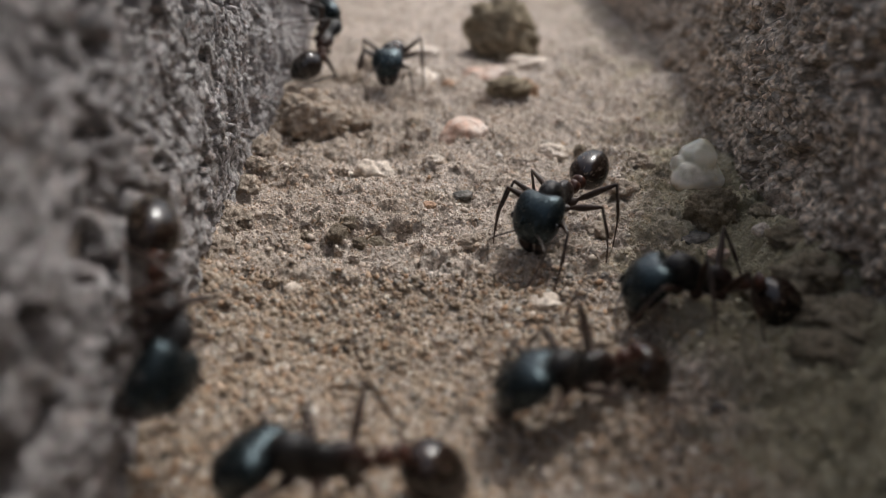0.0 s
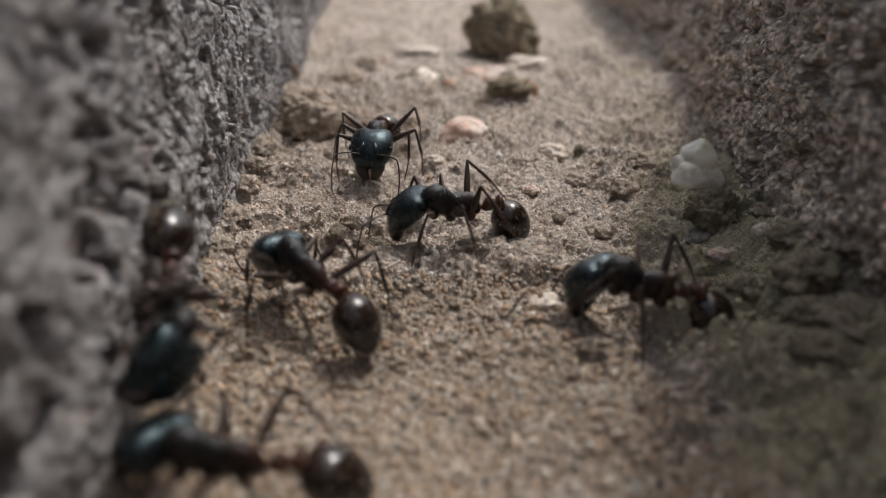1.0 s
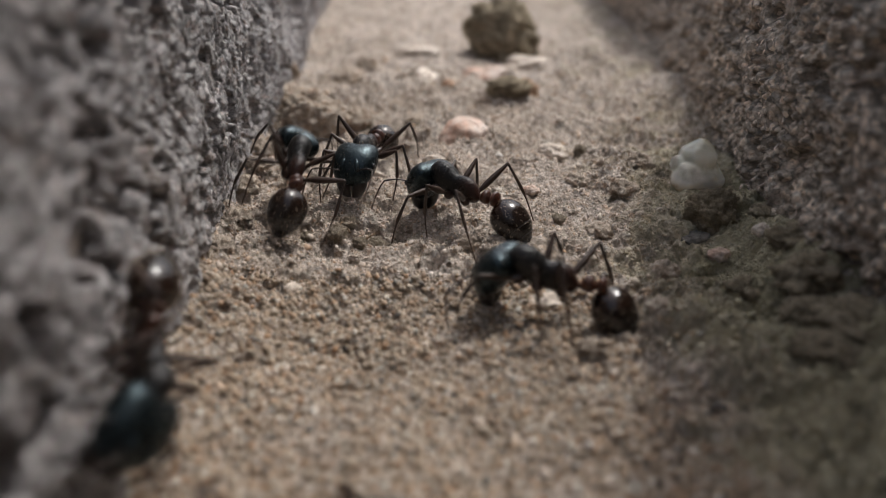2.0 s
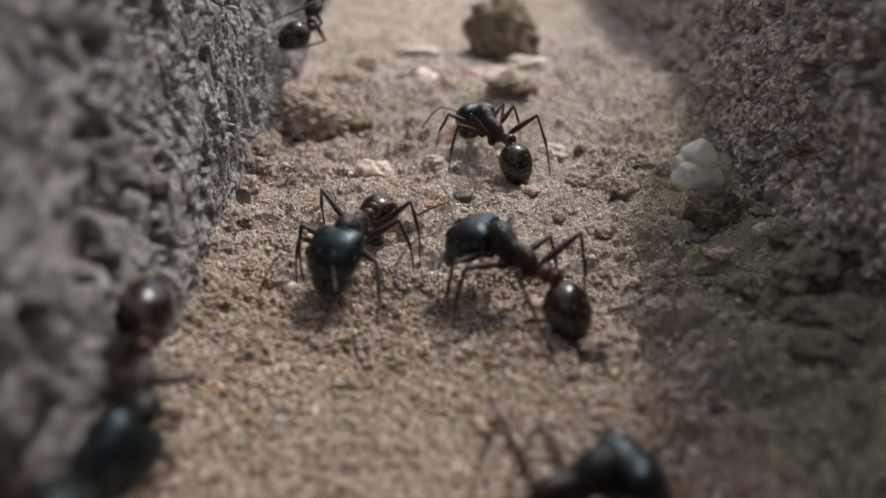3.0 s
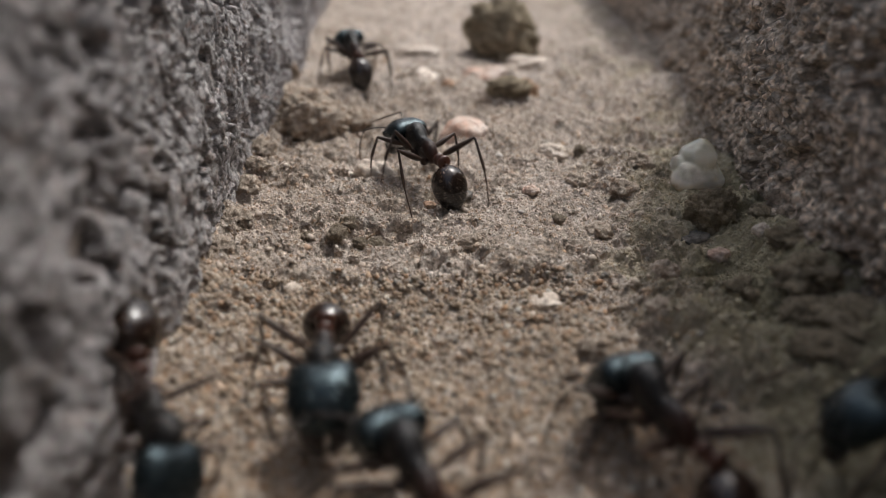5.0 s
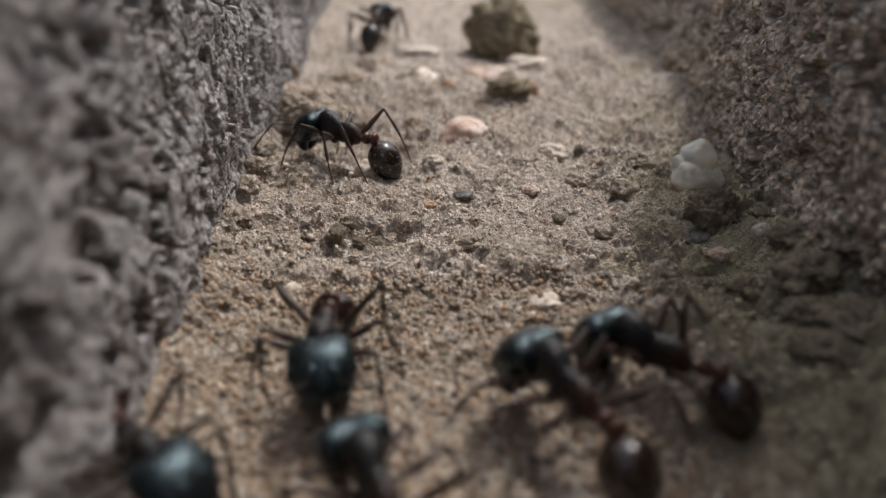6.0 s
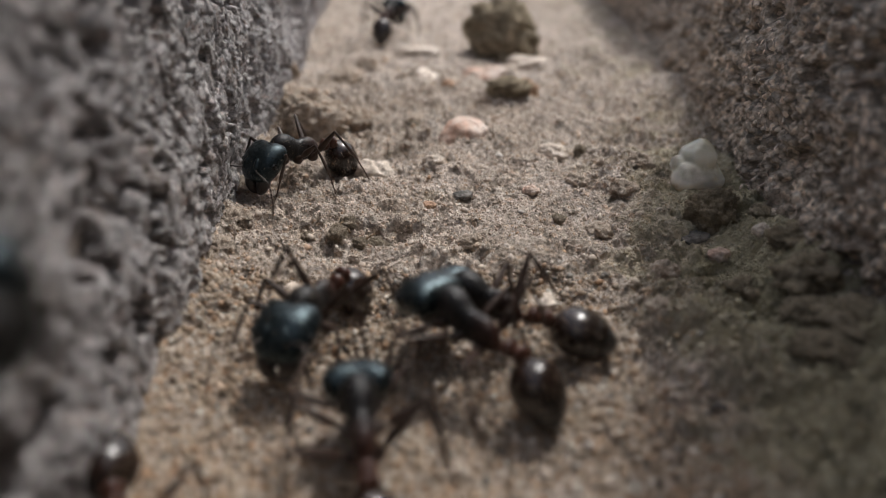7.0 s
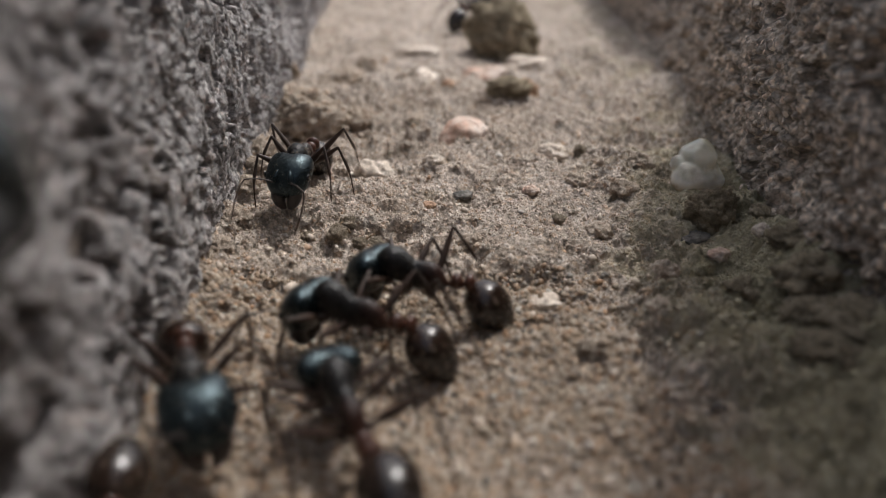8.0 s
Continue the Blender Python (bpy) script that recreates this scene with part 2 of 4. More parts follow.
def grain_material(name, stops):
    m, nodes, links, b = material(name, 0.75)
    geo = nodes.new("ShaderNodeNewGeometry")
    r = ramp(nodes, stops)
    links.new(geo.outputs["Random Per Island"], r.inputs["Fac"])
    co = nodes.new("ShaderNodeTexCoord").outputs["Object"]
    n = noise_node(nodes, links, co, 0.2, 3)
    sh = ramp(nodes, [(0.3, (0.7, 0.7, 0.7)), (0.7, (1.15, 1.15, 1.15))])
    links.new(n.outputs["Fac"], sh.inputs["Fac"])
    links.new(mixed(nodes, links, "MULTIPLY", 1.0, r.outputs["Color"], sh.outputs["Color"]), b.inputs["Base Color"])
    return m


GRAIN = grain_material("sand_grain", [(0.0, (0.327, 0.251, 0.191)), (0.22, (0.501, 0.420, 0.349)), (0.5, (0.447, 0.371, 0.305)), (0.72, (0.589, 0.512, 0.441)),
                                      (0.84, (0.469, 0.300, 0.180)), (0.90, (0.654, 0.589, 0.512)), (0.96, (0.240, 0.180, 0.136)), (1.0, (0.785, 0.741, 0.698))])
SAND = grain_material("mixed_sand", [(0.0, (0.131, 0.095, 0.070)), (0.10, (0.293, 0.221, 0.156)), (0.26, (0.358, 0.285, 0.211)), (0.40, (0.293, 0.186, 0.110)),
                                     (0.52, (0.408, 0.340, 0.262)), (0.66, (0.262, 0.206, 0.153)), (0.78, (0.335, 0.198, 0.110)), (0.84, (0.408, 0.348, 0.281)), (0.93, (0.089, 0.079, 0.072)), (1.0, (0.652, 0.610, 0.533))])
mossy(GRAIN, 7.5, 20.0, (0.36, 0.32, 0.195))


def shell(name, front, back, rough, pits, span=(-2.0, 1.8), fine=0.05):
    """Ant's horny shell: one colour going over into another along the part, fine sculpture, sharp gloss."""
    m, nodes, links, b = material(name, rough)
    co = nodes.new("ShaderNodeTexCoord").outputs["Object"]
    sep = nodes.new("ShaderNodeSeparateXYZ")
    links.new(co, sep.inputs["Vector"])
    rng = nodes.new("ShaderNodeMapRange")
    rng.inputs["From Min"].default_value, rng.inputs["From Max"].default_value = span[0] * MM, span[1] * MM
    links.new(sep.outputs["X"], rng.inputs["Value"])
    tone = mixed(nodes, links, "MIX", rng.outputs["Result"], back, front)
    n = noise_node(nodes, links, co, 0.5, 4)
    sh = ramp(nodes, [(0.3, (0.65, 0.65, 0.65)), (0.7, (1.3, 1.25, 1.2))])
    links.new(n.outputs["Fac"], sh.inputs["Fac"])
    links.new(mixed(nodes, links, "MULTIPLY", 1.0, tone, sh.outputs["Color"]), b.inputs["Base Color"])
    motes = nodes.new("ShaderNodeTexVoronoi")
    motes.inputs["Scale"].default_value = 1 / (0.30 * MM)
    links.new(co, motes.inputs["Vector"])
    specks = ramp(nodes, [(0.05, (0.5, 0.5, 0.5)), (0.11, (0, 0, 0))])
    links.new(motes.outputs["Distance"], specks.inputs["Fac"])
    links.new(mixed(nodes, links, "MIX", specks.outputs["Color"], b.inputs["Base Color"].links[0].from_socket, (0.20, 0.16, 0.12)), b.inputs["Base Color"])
    dust = noise_node(nodes, links, co, 0.8, 5, 0.7)
    rr = ramp(nodes, [(0.35, (rough * 0.75,) * 3), (0.7, (min(1, rough * 1.5),) * 3)])
    links.new(dust.outputs["Fac"], rr.inputs["Fac"])
    links.new(rr.outputs["Color"], b.inputs["Roughness"])
    b.inputs["IOR"].default_value = 1.56
    b.inputs["Specular IOR Level"].default_value = 0.45
    tiny = noise_node(nodes, links, co, fine, 2, 0.6)
    bumped(nodes, links, b, tiny.outputs["Fac"], pits)
    return m


HEAD_SHELL = shell("black_head_shell", (0.006, 0.008, 0.009), (0.006, 0.008, 0.009), 0.25, 0.03, (-2.0, 1.8), 0.08)
# blue of the reflected sky painted into the gloss as a tint
HEAD_SHELL.node_tree.nodes["Principled BSDF"].inputs["Specular Tint"].default_value = (0.66, 0.90, 1.0, 1)
HEAD_SHELL.node_tree.nodes["Principled BSDF"].inputs["Specular IOR Level"].default_value = 0.40
BODY_SHELL = shell("dark_body_shell", (0.009, 0.008, 0.008), (0.038, 0.0135, 0.008), 0.31, 0.075, (-1.9, -0.3), 0.11)
BODY_SHELL.node_tree.nodes["Principled BSDF"].inputs["Specular IOR Level"].default_value = 0.25
WAIST_SHELL = shell("red_waist_shell", (0.062, 0.020, 0.011), (0.052, 0.017, 0.009), 0.32, 0.012)
TAIL_SHELL = shell("brown_gaster_shell", (0.016, 0.0075, 0.0048), (0.008, 0.0060, 0.0045), 0.19, 0.006, (-2.6, -0.2))
LEG_SHELL = shell("dark_leg_shell", (0.034, 0.019, 0.013), (0.026, 0.015, 0.011), 0.40, 0.01)
FOOT_SHELL = shell("brown_leg_shell", (0.085, 0.048, 0.029), (0.022, 0.013, 0.010), 0.46, 0.01, (0.6, 3.2))
LEG_SHELL.node_tree.nodes["Principled BSDF"].inputs["Specular IOR Level"].default_value = 0.3
RIM_SHELL = shell("pale_segment_rim", (0.015, 0.010, 0.008), (0.015, 0.010, 0.008), 0.4, 0.005)
JAW_SHELL = shell("dark_jaw_shell", (0.016, 0.008, 0.006), (0.010, 0.008, 0.008), 0.33, 0.02, (1.9, 2.8))
EYE_SHELL = shell("eye_shell", (0.006, 0.006, 0.007), (0.006, 0.006, 0.007), 0.15, 0.004)
BRISTLE = material("pale_bristle", 0.5)[0]
BRISTLE.node_tree.nodes["Principled BSDF"].inputs["Base Color"].default_value = (0.35, 0.27, 0.19, 1)


# ---- mesh helpers ----
def grid_mesh(name, px, py, pz, mat):
    """A sheet from three arrays of the same two-way shape."""
    rows, cols = px.shape
    v = np.stack([px, py, pz], -1).reshape(-1, 3) * MM
    i = np.arange(rows * cols).reshape(rows, cols)
    f = np.stack([i[:-1, :-1], i[:-1, 1:], i[1:, 1:], i[1:, :-1]], -1).reshape(-1, 4)
    me = bpy.data.meshes.new(name)
    me.from_pydata(v.tolist(), [], f.tolist())
    me.polygons.foreach_set("use_smooth", np.ones(len(me.polygons), bool))
    me.materials.append(mat)
    return me


def levels(fine, coarse_low, coarse_high):
    return np.concatenate([np.asarray(coarse_low, float), fine, np.asarray(coarse_high, float)])


def link_mesh(name, bm, mat, parent=None, label="", place=None):
    me = bpy.data.meshes.new(name)
    bm.normal_update()
    bm.to_mesh(me)
    bm.free()
    me.polygons.foreach_set("use_smooth", np.ones(len(me.polygons), bool))
    me.materials.append(mat)
    ob = new(name, me)
    if parent:
        ob.parent = parent
    if place:
        ob.matrix_basis = place
    if label:
        ob["label"] = label
    return ob


def part(name, bm, mat, parent, label="", place=None):
    return link_mesh(name, bm, mat, parent, label, place)


# ---- ground: one sheet, finest between the blocks ----
def make_ground():
    far = [60, 120, 300, 900, 3000, 12000, 60000]
    x = levels(np.arange(-18.5, 22.5, 0.085), [-v for v in far[::-1]] + [-30], [26] + far)
    y_fine = np.concatenate([np.arange(15, 30, 0.11), np.arange(30, 58, 0.08), np.arange(58, 90, 0.17), np.arange(90, 150, 0.4)])
    y = levels(y_fine, [-v for v in far[::-1]] + [-30, 0, 8, 12], [160, 180, 210, 260, 400, 900, 3000, 12000, 60000])
    gx, gy = np.meshgrid(x, y)
    inner = (np.abs(gx) < 40) & (gy > -40) & (gy < 200)
    gz = np.where(inner, floor_height(gx, gy), 0.0)
    me = grid_mesh("ground", gx, gy, gz, SOIL)
    return tagged(new("ground", me), "rough tan sandy soil with crumbs between concrete blocks", "soil", kind="structure")


NET = 0.2
NET_X, NET_Y = np.arange(-20, 24, NET), np.arange(-15, 200, NET)
NET_Z = floor_height(*np.meshgrid(NET_X, NET_Y))


def footing(x, y):
    """The floor's height under one foot."""
    u = min(max((x - NET_X[0]) / NET, 0), len(NET_X) - 2.001)
    v = min(max((y - NET_Y[0]) / NET, 0), len(NET_Y) - 2.001)
    i, j = int(u), int(v)
    u, v = u - i, v - j
    low, high = NET_Z[j, i] * (1 - u) + NET_Z[j, i + 1] * u, NET_Z[j + 1, i] * (1 - u) + NET_Z[j + 1, i + 1] * u
    return float(low * (1 - v) + high * v)


def block_face(y, z, seed, x_of, side):
    bend = 0.5 if side > 0 else 0.26
    wy, wz = y + bend * fbm(y, z, 0.9, 3, seed + 70), z + bend * fbm(y, z, 0.9, 3, seed + 75)
    if side > 0:
        # worn face: flat skin of cement with ragged pits and cracks
        gap, tall = cells(wy, wz * 0.8, 1.15, seed)
        gap_fine, tall_fine = cells(wy, wz, 0.40, seed + 10)
        pits = smooth(fbm(wy, wz * 0.8, 1.25, 3, seed + 50), 0.03, 0.26)
        rough = 0.20 * smooth(gap, 0.0, 0.14) + 0.18 * tall - 0.95 * pits + smooth(gap_fine, 0.0, 0.5) * 0.20 * tall_fine * (0.5 + pits) - 0.15
    else:
        # granular face: sand grains standing in the cement
        pits = smooth(fbm(wy * 0.7, wz, 1.5, 3, seed + 50), 0.06, 0.30)
        rough = 0.50 * lumps(wy * 0.9, wz, 0.72, seed, 0.66) + 0.24 * lumps(wy * 0.9, wz, 0.36, seed + 10, 0.60) - 0.95 * pits - 0.20
    rough = rough + (0.12 if side > 0 else 0.06) * fbm(y, z, 0.40, 3, seed + 90)
    rough = rough + 1.2 * fbm(y, z, 7.0, 2, seed + 30) + 0.25 * fbm(y, z, 1.6, 3, seed + 40)
    # backward lean added to the east block's far part, to let the sun past
    lean = 0.0 if side > 0 else 0.22 * smooth(y, 57, 68) * smooth(y, 94, 80) * np.clip(z, 0, 30)
    return x_of(y) + lean + side * (rough + (0.35 if side > 0 else -0.3))


def make_block(name, x_of, side, seed, top_of, mat, label):
    """A concrete block: its face towards the gap is rough and finely cut, the rest is plain."""
    y = levels(np.concatenate([np.arange(8, 25, 0.2), np.arange(25, 32, 0.12), np.arange(32, 60, 0.09), np.arange(60, 85, 0.16), np.arange(85, 130, 0.2)]), [-160, -120, -80, -40, -20, -5, 2], [140, 160, 175, 200, 240])
    z = np.concatenate([np.arange(-2, 24, 0.10), np.linspace(24.4, 45, 12)])
    gy, gz = np.meshgrid(y, z)
    squeeze = np.where(gz > 24, 24 + (gz - 24) * np.maximum(top_of(gy) - 24, 0.5) / 21.0, gz)
    low_top = np.minimum(top_of(gy) / 24.5, 1.0)
    gz = np.where(gz > 0, squeeze * low_top, gz)
    gx = block_face(gy, gz, seed, x_of, side)
    me_rows, me_cols = gx.shape
    back = x_of(y) - side * 100
    v = np.stack([gx, gy, gz], -1).reshape(-1, 3)
    i = np.arange(me_rows * me_cols).reshape(me_rows, me_cols)
    faces = np.stack([i[:-1, :-1], i[:-1, 1:], i[1:, 1:], i[1:, :-1]], -1).reshape(-1, 4).tolist()
    n = len(v)
    top_back = np.stack([back, y, gz[-1]], -1)
    low_back = np.stack([back, y, gz[0]], -1)
    v = np.concatenate([v, top_back, low_back])
    tb, lb = n + np.arange(me_cols), n + me_cols + np.arange(me_cols)
    for k in range(me_cols - 1):
        faces.append([int(i[-1, k]), int(i[-1, k + 1]), int(tb[k + 1]), int(tb[k])])
        faces.append([int(tb[k]), int(tb[k + 1]), int(lb[k + 1]), int(lb[k])])
        faces.append([int(lb[k]), int(lb[k + 1]), int(i[0, k + 1]), int(i[0, k])])
    for col, q in ((0, 0), (-1, me_cols - 1)):
        faces.append([int(a) for a in i[:, col]] + [int(tb[q]), int(lb[q])])
    if side > 0:
        faces = [f[::-1] for f in faces]
    me = bpy.data.meshes.new(name)
    me.from_pydata((v * MM).tolist(), [], faces)
    me.polygons.foreach_set("use_smooth", np.ones(len(me.polygons), bool))
    me.materials.append(mat)
    return tagged(new(name, me), label, "concrete block", kind="structure")


make_ground()
make_block("wall_west", left_wall, 1, 300, lambda y: 25 + 0 * y, LEFT_CONCRETE, "rough grey concrete block with pitted grainy face")


# unseen top edge; heights chosen to shape the block's shadow on the floor
def right_top(y):
    return np.interp(y, [30, 40.3, 46, 55.8, 59.4, 62.4, 66, 71, 80, 90, 98, 112], [58, 37.6, 33.2, 25.5, 21, 14.5, 12, 11, 11, 13, 14, 11])


make_block("wall_east", right_wall, -1, 500, right_top, RIGHT_CONCRETE, "rough brown-grey concrete block, unseen top sloped to shape its shadow")


def unseen_sky_blocker():
    """Unseen block added behind the camera; it closes the gap and holds sky off the near floor."""
    bm = bmesh.new()
    bmesh.ops.create_cube(bm, size=1.0)
    for v in bm.verts:
        v.co = Vector((4 + v.co.x * 30, -40 + v.co.y * 40, 24 + v.co.z * 54)) * MM
    bmesh.ops.bevel(bm, geom=bm.edges[:], offset=1.5 * MM, segments=2, affect="EDGES")
    return tagged(link_mesh("wall_south", bm, LEFT_CONCRETE), "unseen grey block added to hold sky light off the near floor", "concrete block", kind="structure")


unseen_sky_blocker()


# ---- stones, clods and crumbs ----
def stone_mesh(name, rx, ry, rz, seed, rough, mat, cuts=4, lump=0.0):
    bm = bmesh.new()
    bmesh.ops.create_icosphere(bm, subdivisions=cuts, radius=1.0)
    off = Vector((seed * 3.1, seed * 1.7, seed * 0.9))
    for v in bm.verts:
        p = v.co.normalized()
        k = 1 + rough * noise.noise(p * 1.3 + off) + 0.55 * rough * noise.noise(p * 3.1 + off) + 0.25 * rough * noise.noise(p * 7 + off)
        if lump:
            k += lump * (0.6 - noise.voronoi(p * 3.2 + off)[0][0]) + 0.5 * lump * (0.5 - noise.voronoi(p * 7.5 + off)[0][0])
        if cuts > 4:
            k += 0.10 * (0.5 - noise.voronoi(p * 15 + off)[0][0]) + 0.05 * noise.noise(p * 26 + off)
        flat = max(p.z, -0.55)
        v.co = Vector((p.x * rx, p.y * ry, flat * rz)) * k * MM
    return link_mesh(name, bm, mat)


def lay(ob, x, y, sink, turn=0.0, lean=0.0):
    z = float(floor_height(np.array([x]), np.array([y]))[0])
    ob.matrix_basis = pose(x * MM, y * MM, (z + sink) * MM, lean, 0, turn)
    return ob


def stone(name, x, y, rx, ry, rz, seed, rough, mat, label, category, sink=0.0, turn=0.0, lump=0.0, cuts=4, group=""):
    ob = stone_mesh(name, rx, ry, rz, seed, rough, mat, cuts, lump)
    return tagged(lay(ob, x, y, sink, turn), label, category, group)


stone("pebble", 1.7, 58.8, 2.0, 1.6, 1.4, 1, 0.20, PINK_STONE, "rounded salmon-pink pebble lying half-sunk in sandy soil", "pebble", 0.25, 20)
stone("pebble", -5.0, 51.2, 1.2, 1.0, 1.0, 2, 0.35, PALE_STONE, "pale beige angular pebble on the sandy soil", "pebble", 0.25, 10)
stone("pebble", -0.7, 52.2, 0.75, 0.5, 0.5, 3, 0.35, PALE_STONE, "small pale cream pebble on the sandy soil", "pebble", 0.1, 0)
stone("pebble", 8.5, 55.3, 1.2, 0.85, 0.75, 4, 0.4, PALE_STONE, "pale rough pebble bedded in crumbly soil", "pebble", 0.2, -20)
stone("pebble", 5.3, 34.4, 0.95, 0.7, 0.55, 5, 0.4, PALE_STONE, "small pale tan pebble bedded in sand", "pebble", 0.16, 15)
stone("pebble", -0.9, 46.1, 0.55, 0.4, 0.4, 6, 0.2, ORANGE_STONE, "small rounded orange-brown pebble on sand", "pebble", 0.15, 0)
stone("pebble", 6.0, 47.7, 0.55, 0.45, 0.4, 7, 0.25, PINK_STONE, "small peach-coloured pebble on sand", "pebble", 0.15, 0)
stone("pebble", 18.3, 39.2, 0.5, 0.4, 0.45, 8, 0.3, PALE_STONE, "small white pebble at the foot of the block", "pebble", 0.3, 0)
stone("pebble", 16.0, 38.9, 0.6, 0.5, 0.45, 9, 0.3, PINK_STONE, "small dull pink pebble in dark soil", "pebble", 0.2, 0)
stone("pebble", 15.3, 41.2, 1.0, 0.7, 0.3, 10, 0.3, DARK_STONE, "flat dark grey pebble in shaded soil", "pebble", 0.0, 30)
stone("pebble", 1.4, 47.8, 0.7, 0.5, 0.3, 11, 0.35, DARK_STONE, "small flat grey chip on the sandy soil", "pebble", 0.1, 20)
stone("pebble", -1.8, 77.9, 1.3, 2.4, 0.7, 12, 0.6, PALE_STONE, "flat whitish pebble bedded in far soil", "pebble", -0.2, 25)
stone("pebble", -2.6, 85.3, 2.4, 1.6, 0.7, 13, 0.65, PALE_STONE, "flat whitish elongated pebble in far soil", "pebble", -0.2, -10)
stone("pebble", 4.5, 79.5, 2.6, 1.8, 0.9, 14, 0.6, PINK_STONE, "pale pinkish flat pebble in far soil", "pebble", -0.45, 5)
stone("pebble", 0.6, 73.4, 0.7, 0.6, 0.6, 15, 0.25, ORANGE_STONE, "small rust-orange pebble in far soil", "pebble", 0.2, 0)
stone("pebble", 9.0, 82.0, 2.4, 1.6, 0.8, 17, 0.6, PALE_STONE, "pale flat pebble in the far soil", "pebble", -0.2, 10)
stone("pebble", -10.2, 64.3, 0.9, 0.8, 0.9, 18, 0.3, PINK_STONE, "small pinkish pebble beside the clod", "pebble", 0.4, 10)
stone("clod", 6.6, 86.5, 3.5, 3.0, 3.9, 20, 0.35, MOSS_CLOD, "tall dark brown crumbly clod of earth", "clod", 2.0, 0, 0.28, 5)
stone("clod", 6.3, 70.5, 2.0, 1.4, 1.0, 21, 0.35, MOSS_CLOD, "dark brown crumbly clod of earth", "clod", 0.5, 0, 0.35, 5)
stone("clod", 8.0, 71.7, 0.9, 0.8, 1.2, 22, 0.35, ORANGE_STONE, "rust-brown crumb leaning on a clod", "clod", 0.5, 0, 0.25)
stone("clod", -10.7, 59.2, 2.7, 2.0, 2.3, 26, 0.35, CRUST, "tan crumbly clod of hardened soil", "clod", 0.9, 10, 0.30, 5)
stone("clod", -7.2, 62.2, 1.3, 1.0, 0.9, 24, 0.35, CRUST, "small tan clod of hardened soil", "clod", 0.3, -10, 0.35)
stone("clod", 16.6, 42.6, 1.5, 1.2, 1.5, 27, 0.3, MOSS_CLOD, "dark brown clod in the shade of the block", "clod", 0.75, 0, 0.22, 6)
for k, (cx, cy, r) in enumerate([(1.6, 40.7, 0.7), (3.3, 40.0, 0.55),
                                 (-2.2, 63.5, 1.0), (5.6, 43.7, 0.5), (9.5, 41.7, 0.8), (12.0, 46.6, 0.9), (12.6, 37.6, 0.8), (10.8, 32.2, 0.6),
                                 (9.4, 49.5, 0.8), (14.0, 51.5, 0.9), (8.6, 30.2, 0.5), (6.8, 29.3, 0.5), (-9.5, 75.4, 1.5), (-8.0, 80.4, 1.2)]):
    stone("soil_crumb", cx, cy, r, r * 0.85, r * 0.65, 40 + k, 0.45, CRUST, "crumb of brown soil lying on the sand", "crumb", r * 0.1, 37 * k, 0.35, 4, "crumbs on the soil")
# dark crumbs; a few are put at cracks to stand for their shade
for k, (cx, cy, r) in enumerate([(-5.9, 42.4, 0.55), (-6.4, 41.6, 0.7), (-4.1, 41.0, 0.65), (-3.5, 41.5, 0.45), (-4.9, 40.8, 0.5), (-8.2, 41.3, 0.4), (-3.4, 62.0, 0.6), (-2.4, 61.6, 0.5), (7.6, 45.3, 0.5), (10.6, 55.5, 0.6)]):
    stone("soil_crumb", cx, cy, r, r * 0.85, r * 0.75, 70 + k, 0.40, CLOD, "dark brown crumb of soil on the sand", "crumb", r * 0.15, 51 * k, 0.35, 4, "crumbs on the soil")
for k, (cx, cy, r) in enumerate([(19.2, 37.0, 1.3), (18.6, 33.6, 1.5), (17.6, 31.2, 1.1), (18.9, 29.4, 1.5), (16.2, 34.6, 0.9), (19.4, 41.6, 1.0), (19.0, 46.2, 0.9), (20.3, 55.5, 1.0), (17.0, 27.6, 1.2)]):
    stone("clod", cx, cy, r, r * 0.85, r * 0.6, 120 + k, 0.5, MOSS_CLOD, "olive-brown mossy clod at the shaded block's foot", "clod", -0.1, 43 * k, 0.6, 4, "mossy clods along the block")
for k, (cx, cy, r) in enumerate([(-12.9, 43.0, 0.8), (-13.4, 47.5, 1.0), (-12.6, 38.6, 0.7), (-13.7, 53.6, 1.1), (-14.2, 67.0, 1.3), (-14.9, 73.0, 1.2), (-13.0, 50.2, 0.7)]):
    stone("clod", cx, cy, r, r * 0.85, r * 0.75, 140 + k, 0.5, CRUST, "tan clod of soil against the grey block's foot", "clod", 0.0, 57 * k, 0.6, 4, "tan clods along the block")
for k, (cx, cy, r) in enumerate([(1.5, 24.9, 0.24), (-0.3, 27.7, 0.2), (2.2, 24.0, 0.17), (4.0, 21.9, 0.26), (-0.9, 30.5, 0.2), (-8.2, 35.9, 0.5), (9.6, 52.6, 0.3), (0.5, 22.3, 0.2)]):
    stone("pebble", cx, cy, r, r * 0.8, r * 0.8, 90 + k, 0.4, PALE_STONE, "tiny white pebble among the sand grains", "pebble", r * 0.5, 40 * k, 0, 2, "white specks of stone")


